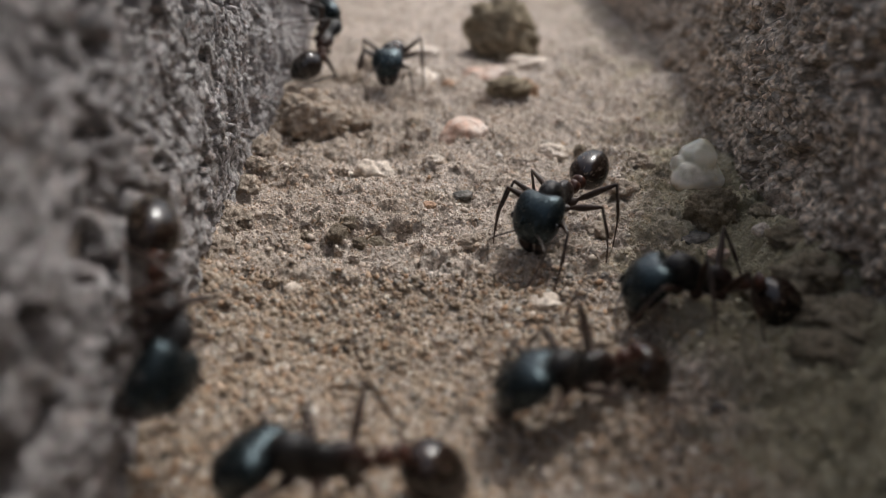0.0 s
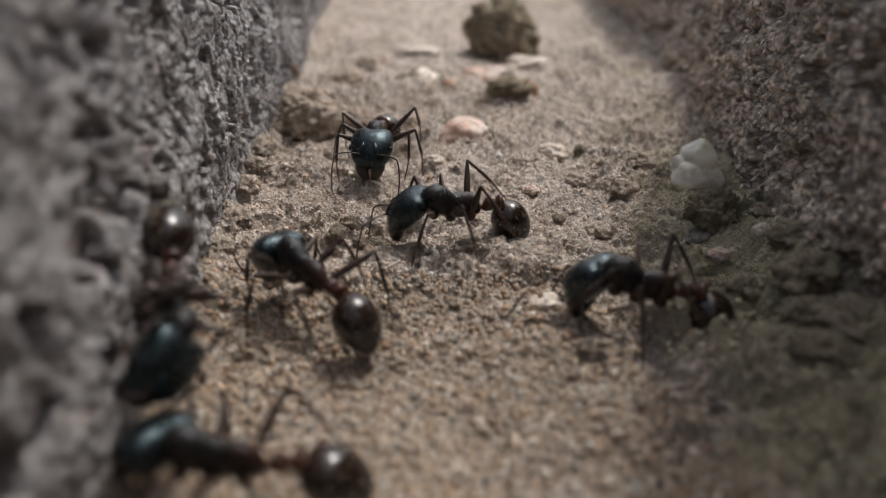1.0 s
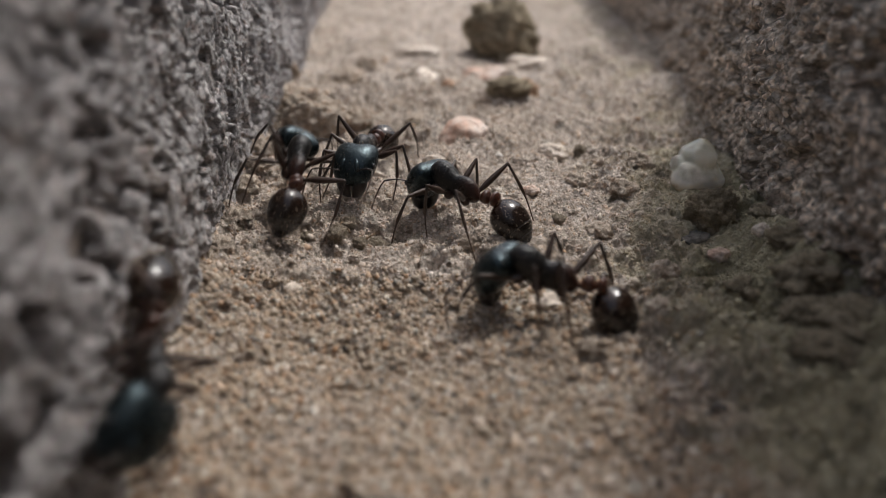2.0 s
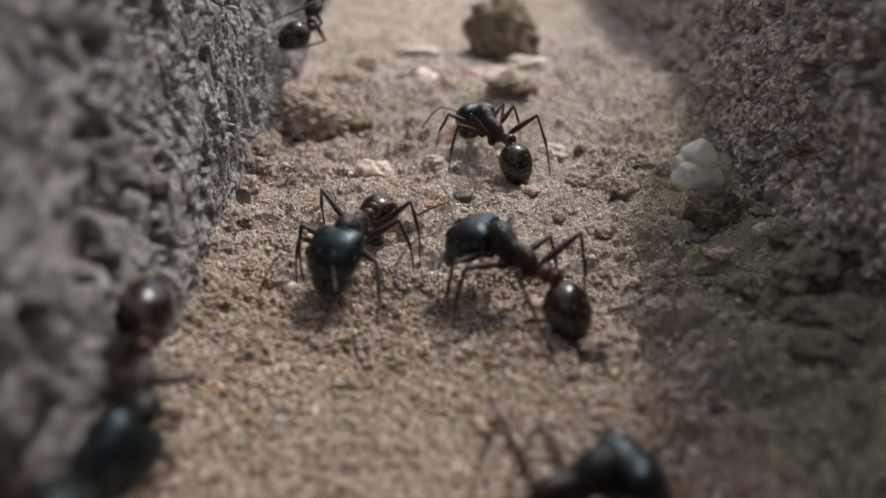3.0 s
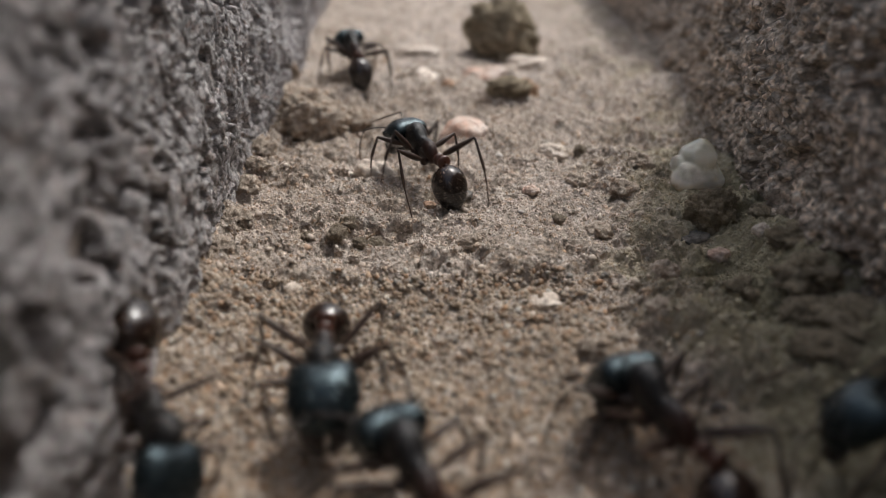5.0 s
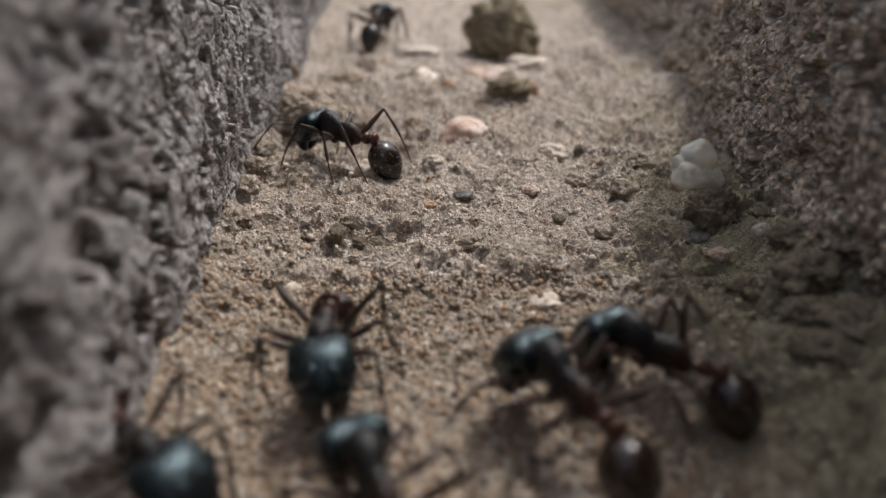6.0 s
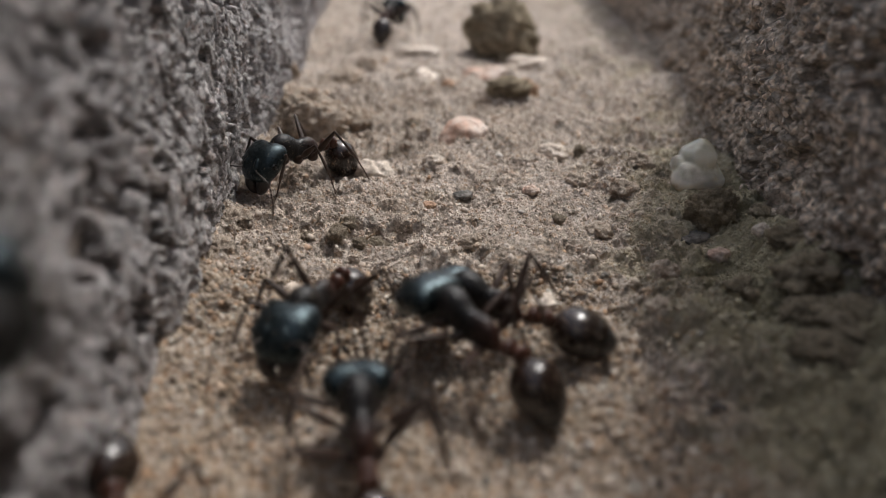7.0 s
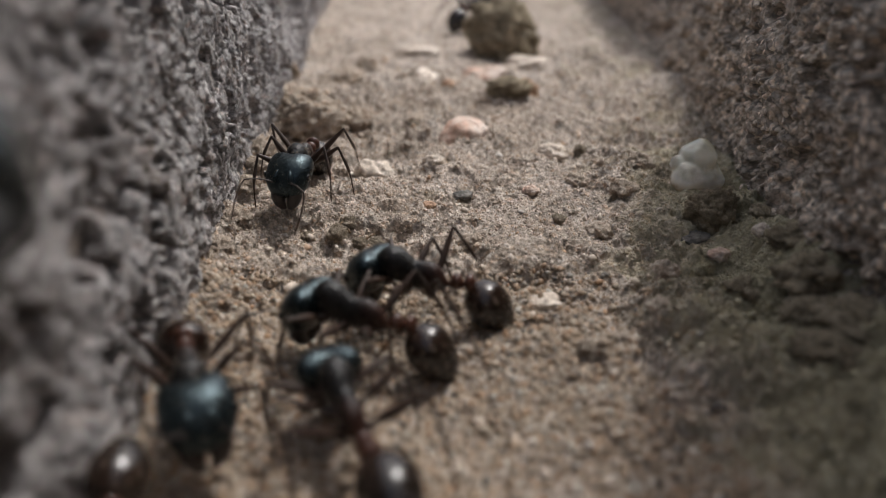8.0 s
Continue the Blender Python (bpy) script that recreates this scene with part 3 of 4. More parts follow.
def quartz_pebble():
    """Three lobes grown together."""
    bm = bmesh.new()
    for k, (x, y, z, r) in enumerate([(-0.60, -0.50, 0.50, 1.20), (0.65, -0.3, 0.40, 1.20), (0.25, 0.3, 1.50, 1.32), (-1.15, 0.2, 1.30, 0.62)]):
        made = bmesh.ops.create_icosphere(bm, subdivisions=4, radius=1.0)["verts"]
        off = Vector((k * 2.3, 5.1, k * 1.1))
        for v in made:
            p = v.co.normalized()
            v.co = (Vector((x, y, z)) + p * r * (1 + 0.20 * noise.noise(p * 1.2 + off) + 0.05 * noise.noise(p * 4 + off))) * MM
    ob = link_mesh("quartz_pebble", bm, QUARTZ)
    melt = ob.modifiers.new("melt", "REMESH")
    melt.mode, melt.voxel_size, melt.use_smooth_shade = "VOXEL", 0.09 * MM, True
    soft = ob.modifiers.new("soft", "SMOOTH")
    soft.factor, soft.iterations = 0.5, 9
    return ob


tagged(lay(quartz_pebble(), 17.15, 48.4, 0.45, 8), "translucent milky yellowish quartz pebble at the block's foot", "pebble")


def stuck(name, x, y, z, rx, ry, rz, seed, rough, mat, label, category, lump=0.4):
    ob = stone_mesh(name, rx, ry, rz, seed, rough, mat, 4, lump)
    ob.matrix_basis = pose(x * MM, y * MM, z * MM, 0, 90 if x < 0 else -90, 0)
    return tagged(ob, label, category)


stuck("soil_patch", -13.2, 22.9, 10.0, 1.2, 1.5, 0.5, 201, 0.4, CRUST, "tan smear of dried soil stuck on the grey block", "soil")
stuck("soil_patch", -13.5, 33.4, 2.7, 0.9, 1.0, 0.6, 202, 0.4, CRUST, "tan smear of dried soil stuck on the grey block", "soil")
stuck("pebble", 20.5, 36.0, 9.2, 2.0, 2.6, 0.35, 203, 0.2, RIGHT_CONCRETE, "smooth brown pebble cast in the brown block", "pebble", 0.0)


def straw(x, y, length, turn, rise, label):
    bm = bmesh.new()
    ring = []
    for k in range(5):
        u = k / 4
        c = Vector((length * (u - 0.5), 0.12 * math.sin(3 * u) * length, 0.05 * math.sin(5 * u)))
        r = 0.09 * (1 - 0.5 * u)
        ring.append([bm.verts.new((c + Vector((0, math.cos(a) * r, math.sin(a) * r))) * MM) for a in [math.tau * q / 6 for q in range(6)]])
    for a, b in zip(ring, ring[1:]):
        for q in range(6):
            bm.faces.new((a[q], a[(q + 1) % 6], b[(q + 1) % 6], b[q]))
    bm.faces.new(ring[0][::-1])
    bm.faces.new(ring[-1])
    ob = link_mesh("straw_bit", bm, STRAW)
    z = float(floor_height(np.array([x]), np.array([y]))[0])
    ob.matrix_basis = pose(x * MM, y * MM, (z + 0.12 + length * 0.4 * math.sin(radians(rise))) * MM, 0, -rise, turn)
    return tagged(ob, label, "straw")


for sx, sy, sl, st, sr in [(-6.3, 41.5, 1.2, 70, 40), (-4.5, 41.0, 1.0, 40, 30), (1.5, 48.3, 1.1, 15, 8), (-5.8, 42.0, 0.8, 110, 25), (4.6, 63.1, 1.0, 50, 10)]:
    straw(sx, sy, sl, st, sr, "bit of dry brown straw on the sand")


def scatter(name, count, x_range, y_range, sizes, seed, label, mat=GRAIN):
    rng = np.random.default_rng(seed)
    base = np.array([(1, 0, 0), (-1, 0, 0), (0, 1, 0), (0, -1, 0), (0, 0, 1), (0, 0, -1)], float)
    tri = np.array([(0, 2, 4), (2, 1, 4), (1, 3, 4), (3, 0, 4), (2, 0, 5), (1, 2, 5), (3, 1, 5), (0, 3, 5)])
    u = rng.random(count)
    y = y_range[0] + (y_range[1] - y_range[0]) * u ** 1.5
    lo, hi = np.maximum(left_wall(y) + 0.3, x_range[0]), np.minimum(right_wall(y) - 0.3, x_range[1])
    x = lo + (hi - lo) * rng.random(count)
    keep = fbm(x, y, 5.0, 3, seed) > -0.55 + 0.6 * rng.random(count)
    x, y = x[keep], y[keep]
    count = len(x)
    r = sizes[0] + (sizes[1] - sizes[0]) * rng.random(count) ** 3
    z = floor_height(x, y) + r * (-0.35 + 0.75 * rng.random(count))
    jitter = 1 + 0.30 * (rng.random((count, 6, 1)) - 0.5) * 2
    axes = r[:, None, None] * (0.7 + 0.6 * rng.random((count, 1, 3)))
    ang = rng.random(count) * math.tau
    p = (base[None] + 0.30 * (rng.random((count, 6, 3)) - 0.5)) * jitter * axes
    ca, sa = np.cos(ang)[:, None], np.sin(ang)[:, None]
    q = np.stack([p[..., 0] * ca - p[..., 1] * sa + x[:, None], p[..., 0] * sa + p[..., 1] * ca + y[:, None], p[..., 2] + z[:, None]], -1)
    f = (tri[None] + 6 * np.arange(count)[:, None, None]).reshape(-1, 3)
    me = bpy.data.meshes.new(name)
    me.from_pydata((q.reshape(-1, 3) * MM).tolist(), [], f.tolist())
    me.polygons.foreach_set("use_smooth", np.ones(len(me.polygons), bool))
    me.materials.append(mat)
    return tagged(new(name, me), label, "sand", kind="stuff")


scatter("sand_grains", 130000, (-16, 21), (16, 74), (0.035, 0.12), 11, "loose brown and whitish sand grains on the soil")
scatter("coarse_sand", 46000, (-16, 12), (13, 37), (0.07, 0.25), 15, "coarse orange-brown and whitish sand in front", SAND)
scatter("grit", 2200, (-16, 21), (18, 100), (0.12, 0.34), 12, "coarser loose grit strewn over the soil")


# ---- ants ----
def spline(rows, steps):
    """Rows of numbers, made finer by a smooth curve through them."""
    a = np.array(rows, float)
    out = []
    for k in range(len(a) - 1):
        p0, p1, p2, p3 = a[max(k - 1, 0)], a[k], a[k + 1], a[min(k + 2, len(a) - 1)]
        for q in range(steps):
            t = q / steps
            out.append(0.5 * (2 * p1 + (p2 - p0) * t + (2 * p0 - 5 * p1 + 4 * p2 - p3) * t * t + (3 * p1 - p0 - 3 * p2 + p3) * t ** 3))
    return np.array(out + [a[-1]])


def skin(bm, rings):
    """Closes rings of points (all of one count) into a rounded tube."""
    made = [[bm.verts.new(Vector(p) * MM) for p in ring] for ring in rings]
    n = len(made[0])
    for a, b in zip(made, made[1:]):
        for k in range(n):
            bm.faces.new((a[k], a[(k + 1) % n], b[(k + 1) % n], b[k]))
    for ring, turn in ((made[0], -1), (made[-1], 1)):
        mid = bm.verts.new(sum((v.co for v in ring), Vector()) / n)
        for k in range(n):
            bm.faces.new((ring[k], ring[(k + 1) % n], mid)[::turn])
    return bm


def oval_rings(rows, steps=3, n=20, power=2.0, bend=None):
    """Rows: x, z, half width, half height. Rings across the x axis."""
    rings = []
    for x, z, w, h in spline(rows, steps):
        ring = []
        for k in range(n):
            a = math.tau * k / n
            c, s = math.cos(a), math.sin(a)
            p = Vector((x, math.copysign(abs(c) ** (2 / power), c) * max(w, 0.01), z + math.copysign(abs(s) ** (2 / power), s) * max(h, 0.01)))
            ring.append(bend(p) if bend else p)
        rings.append(ring)
    return rings


def tube_rings(path, n=8, steps=3):
    """Rows: x, y, z, radius. Rings across a bent path."""
    pts = spline(path, steps)
    rings = []
    for k, (x, y, z, r) in enumerate(pts):
        ahead = Vector(pts[min(k + 1, len(pts) - 1)][:3]) - Vector(pts[max(k - 1, 0)][:3])
        ahead.normalize()
        side = ahead.cross(Vector((0.02, 0.05, 1))).normalized()
        up = side.cross(ahead)
        rings.append([Vector((x, y, z)) + (side * math.cos(math.tau * q / n) + up * math.sin(math.tau * q / n)) * r for q in range(n)])
    return rings


def bristles(parent, rows, count, seed, size):
    """Short pale hairs standing on a rounded part."""
    rng = random.Random(seed)
    prof = spline(rows, 6)
    bm = bmesh.new()
    for _ in range(count):
        x, z, w, h = prof[rng.randrange(4, len(prof) - 2)]
        a = rng.uniform(0, math.tau)
        n = Vector((rng.uniform(-0.5, 0.1), math.cos(a), math.sin(a))).normalized()
        p = Vector((x, math.cos(a) * w, z + math.sin(a) * h))
        tip = p + (n + Vector((-0.5, 0, 0))) * size * rng.uniform(0.6, 1.2)
        side = n.cross(Vector((1, 0.3, 0.2))).normalized() * 0.011
        other = n.cross(side).normalized() * 0.011
        a1, a2, a3, t = (bm.verts.new(v * MM) for v in (p + side, p - side, p + other, tip))
        bm.faces.new((a1, a2, t)), bm.faces.new((a2, a3, t)), bm.faces.new((a3, a1, t))
    return part("bristles", bm, BRISTLE, parent, "short pale bristles")


NECK, TAIL = Vector((1.55, 0, 3.40)), Vector((-2.85, 0, 2.70))
# per leg: side, hip, resting foot, length of thigh, length of shin and foot
LEGS = [(side, Vector(hip), Vector(foot), thigh, shin)
        for hip, foot, thigh, shin in (((1.05, 0.42, 2.65), (2.7, 2.15, 0), 2.0, 3.1), ((0.15, 0.45, 2.45), (0.2, 2.9, 0), 2.15, 3.3), ((-0.95, 0.40, 2.35), (-3.3, 2.5, 0), 2.7, 4.0))
        for side in (1, -1)]


def make_ant():
    ant = new("ant")
    slots = {}

    def keep(slot, ob):
        ob["slot"] = slot
        slots[slot] = ob
        return ob

    keep("thorax", part("thorax", skin(bmesh.new(), oval_rings(
        [(1.80, 3.36, 0.14, 0.16), (1.68, 3.38, 0.26, 0.30), (1.35, 3.42, 0.50, 0.60), (0.92, 3.36, 0.63, 0.80), (0.50, 3.22, 0.60, 0.84), (0.15, 3.02, 0.52, 0.79),
         (-0.12, 2.88, 0.45, 0.70), (-0.40, 2.86, 0.44, 0.70), (-0.70, 2.87, 0.45, 0.71), (-1.00, 2.85, 0.43, 0.68), (-1.28, 2.76, 0.37, 0.56), (-1.48, 2.66, 0.26, 0.36), (-1.60, 2.60, 0.13, 0.16), (-1.66, 2.60, 0.08, 0.08)], 4, 22, 2.1)), BODY_SHELL, ant,
        "finely wrinkled black shell, reddish at the rear"))
    bristles(slots["thorax"], [(1.6, 3.46, 0.30, 0.40), (0.9, 3.42, 0.60, 0.72), (0.05, 3.03, 0.42, 0.60), (-0.8, 2.90, 0.38, 0.58), (-1.4, 2.74, 0.25, 0.36)], 120, 8, 0.14)
    keep("petiole", part("petiole", skin(bmesh.new(), oval_rings(
        [(-1.50, 2.60, 0.10, 0.10), (-1.66, 2.60, 0.12, 0.12), (-1.76, 2.64, 0.22, 0.24), (-1.90, 2.73, 0.32, 0.36), (-2.06, 2.77, 0.36, 0.40), (-2.22, 2.74, 0.31, 0.34), (-2.33, 2.69, 0.17, 0.18), (-2.42, 2.68, 0.10, 0.10)], 3, 16)), WAIST_SHELL, ant, "reddish-brown waist knot"))
    keep("postpetiole", part("postpetiole", skin(bmesh.new(), oval_rings(
        [(-2.38, 2.68, 0.09, 0.09), (-2.45, 2.72, 0.26, 0.28), (-2.57, 2.78, 0.40, 0.41), (-2.71, 2.79, 0.42, 0.43), (-2.83, 2.75, 0.31, 0.33), (-2.91, 2.70, 0.12, 0.12), (-2.98, 2.70, 0.08, 0.08)], 3, 16)), WAIST_SHELL, ant, "reddish-brown waist knot"))
    tail_rows = [(0.05, 0.0, 0.08, 0.08), (-0.04, 0.0, 0.28, 0.28), (-0.26, -0.02, 0.68, 0.65), (-0.64, -0.03, 0.96, 0.92), (-1.10, -0.03, 1.06, 1.02), (-1.60, 0.0, 1.01, 0.97),
                 (-2.06, 0.02, 0.84, 0.80), (-2.44, 0.03, 0.58, 0.55), (-2.72, 0.03, 0.30, 0.28), (-2.84, 0.03, 0.09, 0.09)]
    tail = keep("gaster", part("gaster", skin(bmesh.new(), oval_rings(tail_rows, 4, 26)), TAIL_SHELL, ant, "glossy dark red-brown abdomen"))
    bristles(tail, tail_rows, 260, 3, 0.20)
    for x, z, w, h in [spline(tail_rows, 4)[k] for k in (21, 26, 30)]:
        rim = oval_rings([(x + 0.03, z, w - 0.02, h - 0.02), (x, z, w + 0.005, h + 0.005), (x - 0.035, z, w + 0.002, h + 0.002), (x - 0.06, z, w - 0.05, h - 0.05)], 1, 26)
        part("segment_rim", skin(bmesh.new(), rim), RIM_SHELL, tail, "thin pale segment edge")

    head_rows = [(-0.21, 0.05, 0.52, 0.22), (-0.12, 0.06, 0.88, 0.46), (0.15, 0.06, 1.16, 0.70), (0.56, 0.05, 1.29, 0.84), (1.04, 0.02, 1.30, 0.88), (1.50, -0.05, 1.23, 0.83), (1.86, -0.12, 1.07, 0.70), (2.12, -0.18, 0.87, 0.52), (2.28, -0.21, 0.60, 0.30), (2.34, -0.22, 0.28, 0.14)]

    def lobes(p):
        k = max(0.0, 1 - (p.x + 0.2) / 1.0)
        return Vector((p.x - 0.34 * k * (p.y / 1.2) ** 2, p.y, p.z - 0.10 * k * max(0, 1 - abs(p.y) / 0.4) * (p.z > 0)))

    head = keep("head", part("head", skin(bmesh.new(), oval_rings(head_rows, 4, 28, 2.25, lobes)), HEAD_SHELL, ant, "broad smooth black head with bluish gloss"))
    bristles(head, [(x, z, w, h) for x, z, w, h in head_rows], 90, 5, 0.13)
    part("clypeus", skin(bmesh.new(), oval_rings([(1.58, 0.36, 0.20, 0.14), (1.70, 0.34, 0.42, 0.22), (1.90, 0.20, 0.58, 0.26), (2.08, 0.04, 0.60, 0.24), (2.22, -0.12, 0.50, 0.16), (2.30, -0.20, 0.24, 0.06)], 3, 16)), WAIST_SHELL, head,
         "dark reddish plate over the jaws")
    for side in (1, -1):
        ridge = [(1.10, side * 0.34, 0.72, 0.05), (1.36, side * 0.36, 0.70, 0.14), (1.64, side * 0.42, 0.62, 0.17), (1.86, side * 0.47, 0.52, 0.13), (1.98, side * 0.50, 0.42, 0.04)]
        part("frontal_lobe", skin(bmesh.new(), tube_rings(ridge, 8)), HEAD_SHELL, head)
        bm = bmesh.new()
        bmesh.ops.create_uvsphere(bm, u_segments=12, v_segments=8, radius=1.0)
        for v in bm.verts:
            v.co = Vector((1.25 + v.co.x * 0.20, side * (1.26 + v.co.y * 0.09), 0.20 + v.co.z * 0.17)) * MM
        part("eye", bm, EYE_SHELL, head, "small glossy black eye")
        jaw = [(1.70, side * 0.52, -0.30, 0.32), (1.96, side * 0.52, -0.46, 0.42), (2.20, side * 0.46, -0.66, 0.40), (2.38, side * 0.36, -0.86, 0.33), (2.48, side * 0.22, -1.02, 0.22), (2.52, side * 0.10, -1.12, 0.11), (2.52, side * 0.02, -1.14, 0.03)]
        part("mandible", skin(bmesh.new(), tube_rings(jaw, 10)), JAW_SHELL, head, "curved black toothed jaw")
        feeler = [(0, 0, 0, 0.07), (0.14, side * 0.10, 0.08, 0.04), (0.55, side * 0.58, 0.26, 0.042), (0.96, side * 1.04, 0.28, 0.05), (1.10, side * 1.14, 0.20, 0.04),
                  (1.46, side * 1.18, -0.12, 0.042), (2.0, side * 1.10, -0.62, 0.046), (2.45, side * 0.96, -1.08, 0.05), (2.68, side * 0.88, -1.30, 0.036), (2.74, side * 0.86, -1.36, 0.012)]
        keep("antenna%d" % side, part("antenna", skin(bmesh.new(), tube_rings(feeler, 8)), FOOT_SHELL, head, "elbowed brown antenna", pose(1.96 * MM, side * 0.55 * MM, 0.50 * MM)))
    for k, (side, hip, foot, thigh, shin) in enumerate(LEGS):
        up = oval_rings([(-0.30, 0.10, 0.17, 0.19), (-0.1, 0.05, 0.27, 0.31), (0.15, 0.0, 0.24, 0.25), (0.36, 0.0, 0.11, 0.11), (0.5, 0.0, 0.10, 0.11), (0.85, 0.0, 0.15, 0.18),
                         (thigh * 0.55, 0.0, 0.16, 0.19), (thigh * 0.82, 0.0, 0.11, 0.13), (thigh, 0.0, 0.075, 0.085), (thigh + 0.06, 0, 0.03, 0.03)], 2, 12)
        leg = keep("leg%d" % k, part("leg", skin(bmesh.new(), up), LEG_SHELL, ant))
        low = tube_rings([(-0.06, 0, 0, 0.03), (0.05, 0, 0.02, 0.07), (shin * 0.15, 0, 0.07, 0.075), (shin * 0.38, 0, 0.15, 0.10), (shin * 0.50, 0, 0.17, 0.085), (shin * 0.54, 0, 0.165, 0.05),
                          (shin * 0.70, 0, 0.13, 0.042), (shin * 0.86, 0, 0.06, 0.038), (shin * 0.95, 0, 0.02, 0.042), (shin, 0, 0, 0.02)], 7, 2)
        bm = skin(bmesh.new(), low)
        rng = random.Random(k)
        for _ in range(34):
            u, a = rng.uniform(0.08, 0.97), rng.uniform(0, math.tau)
            mid = Vector((shin * u, 0, 0.17 * math.sin(math.pi * min(u, 1)))) + Vector((0, math.cos(a), math.sin(a))) * 0.05
            tip = mid + Vector((0.14, math.cos(a) * 0.15, math.sin(a) * 0.15))
            a1, a2, a3, t4 = (bm.verts.new(v * MM) for v in (mid + Vector((0.02, 0, 0)), mid - Vector((0.02, 0, 0)), mid + Vector((0, 0.015, 0.015)), tip))
            bm.faces.new((a1, a2, t4)), bm.faces.new((a2, a3, t4)), bm.faces.new((a3, a1, t4))
        keep("shin%d" % k, part("shin", bm, FOOT_SHELL, leg, "thin brown bristly shin and foot"))
    return ant


def slots_of(ant):
    return {o["slot"]: o for o in ant.children_recursive if "slot" in o}


# ---- motion ----
TIMES = [k / 10 for k in range(81)]


def glide(rows, t):
    """Smooth values at time t through rows that begin with their time."""
    a = np.array(rows, float)
    tt, v = a[:, 0], a[:, 1:]
    if t <= tt[0]:
        return v[0]
    if t >= tt[-1]:
        return v[-1]
    slope = np.zeros_like(v)
    for k in range(1, len(tt) - 1):
        d0, d1 = (v[k] - v[k - 1]) / (tt[k] - tt[k - 1]), (v[k + 1] - v[k]) / (tt[k + 1] - tt[k])
        h0, h1 = tt[k] - tt[k - 1], tt[k + 1] - tt[k]
        slope[k] = np.where(d0 * d1 > 0, (d0 * h1 + d1 * h0) / (h0 + h1), 0)
        cap = 2.5 * np.minimum(np.abs(d0), np.abs(d1))
        slope[k] = np.clip(slope[k], -cap, cap)
    slope[0], slope[-1] = (v[1] - v[0]) / (tt[1] - tt[0]), (v[-1] - v[-2]) / (tt[-1] - tt[-2])
    k = int(np.clip(np.searchsorted(tt, t, "right") - 1, 0, len(tt) - 2))
    h = tt[k + 1] - tt[k]
    s = (t - tt[k]) / h
    return ((1 + 2 * s) * (1 - s) ** 2 * v[k] + s * (1 - s) ** 2 * h * slope[k] + s * s * (3 - 2 * s) * v[k + 1] + s * s * (s - 1) * h * slope[k + 1])


def limb(hip, foot, thigh, shin, side):
    """Poses of thigh (in the ant) and shin (in the thigh) that put the foot there, knee up."""
    reach = foot - hip
    d = min(max(reach.length, abs(shin - thigh) + 0.3), (thigh + shin) * 0.985)
    u = reach.normalized()
    up = Vector((0, side * 0.55, 1.0))
    up = (up - u * up.dot(u)).normalized()
    cos_a = (thigh * thigh + d * d - shin * shin) / (2 * thigh * d)
    cos_a = min(1.0, max(-1.0, cos_a))
    knee = hip + u * thigh * cos_a + up * thigh * math.sqrt(1 - cos_a * cos_a)
    tip = hip + u * d

    def frame_of(a, b):
        x = (b - a).normalized()
        z = (up - x * up.dot(x))
        if z.length < 1e-4:
            z = u * -1 - x * (u * -1).dot(x)
        z.normalize()
        y = z.cross(x)
        m = Matrix((x, y, z)).transposed().to_4x4()
        m.translation = a
        return m

    one, two = frame_of(hip, knee), frame_of(knee, tip)
    return one, one.inverted() @ two


def scaled(m):
    m = m.copy()
    m.translation = m.translation * MM
    return m


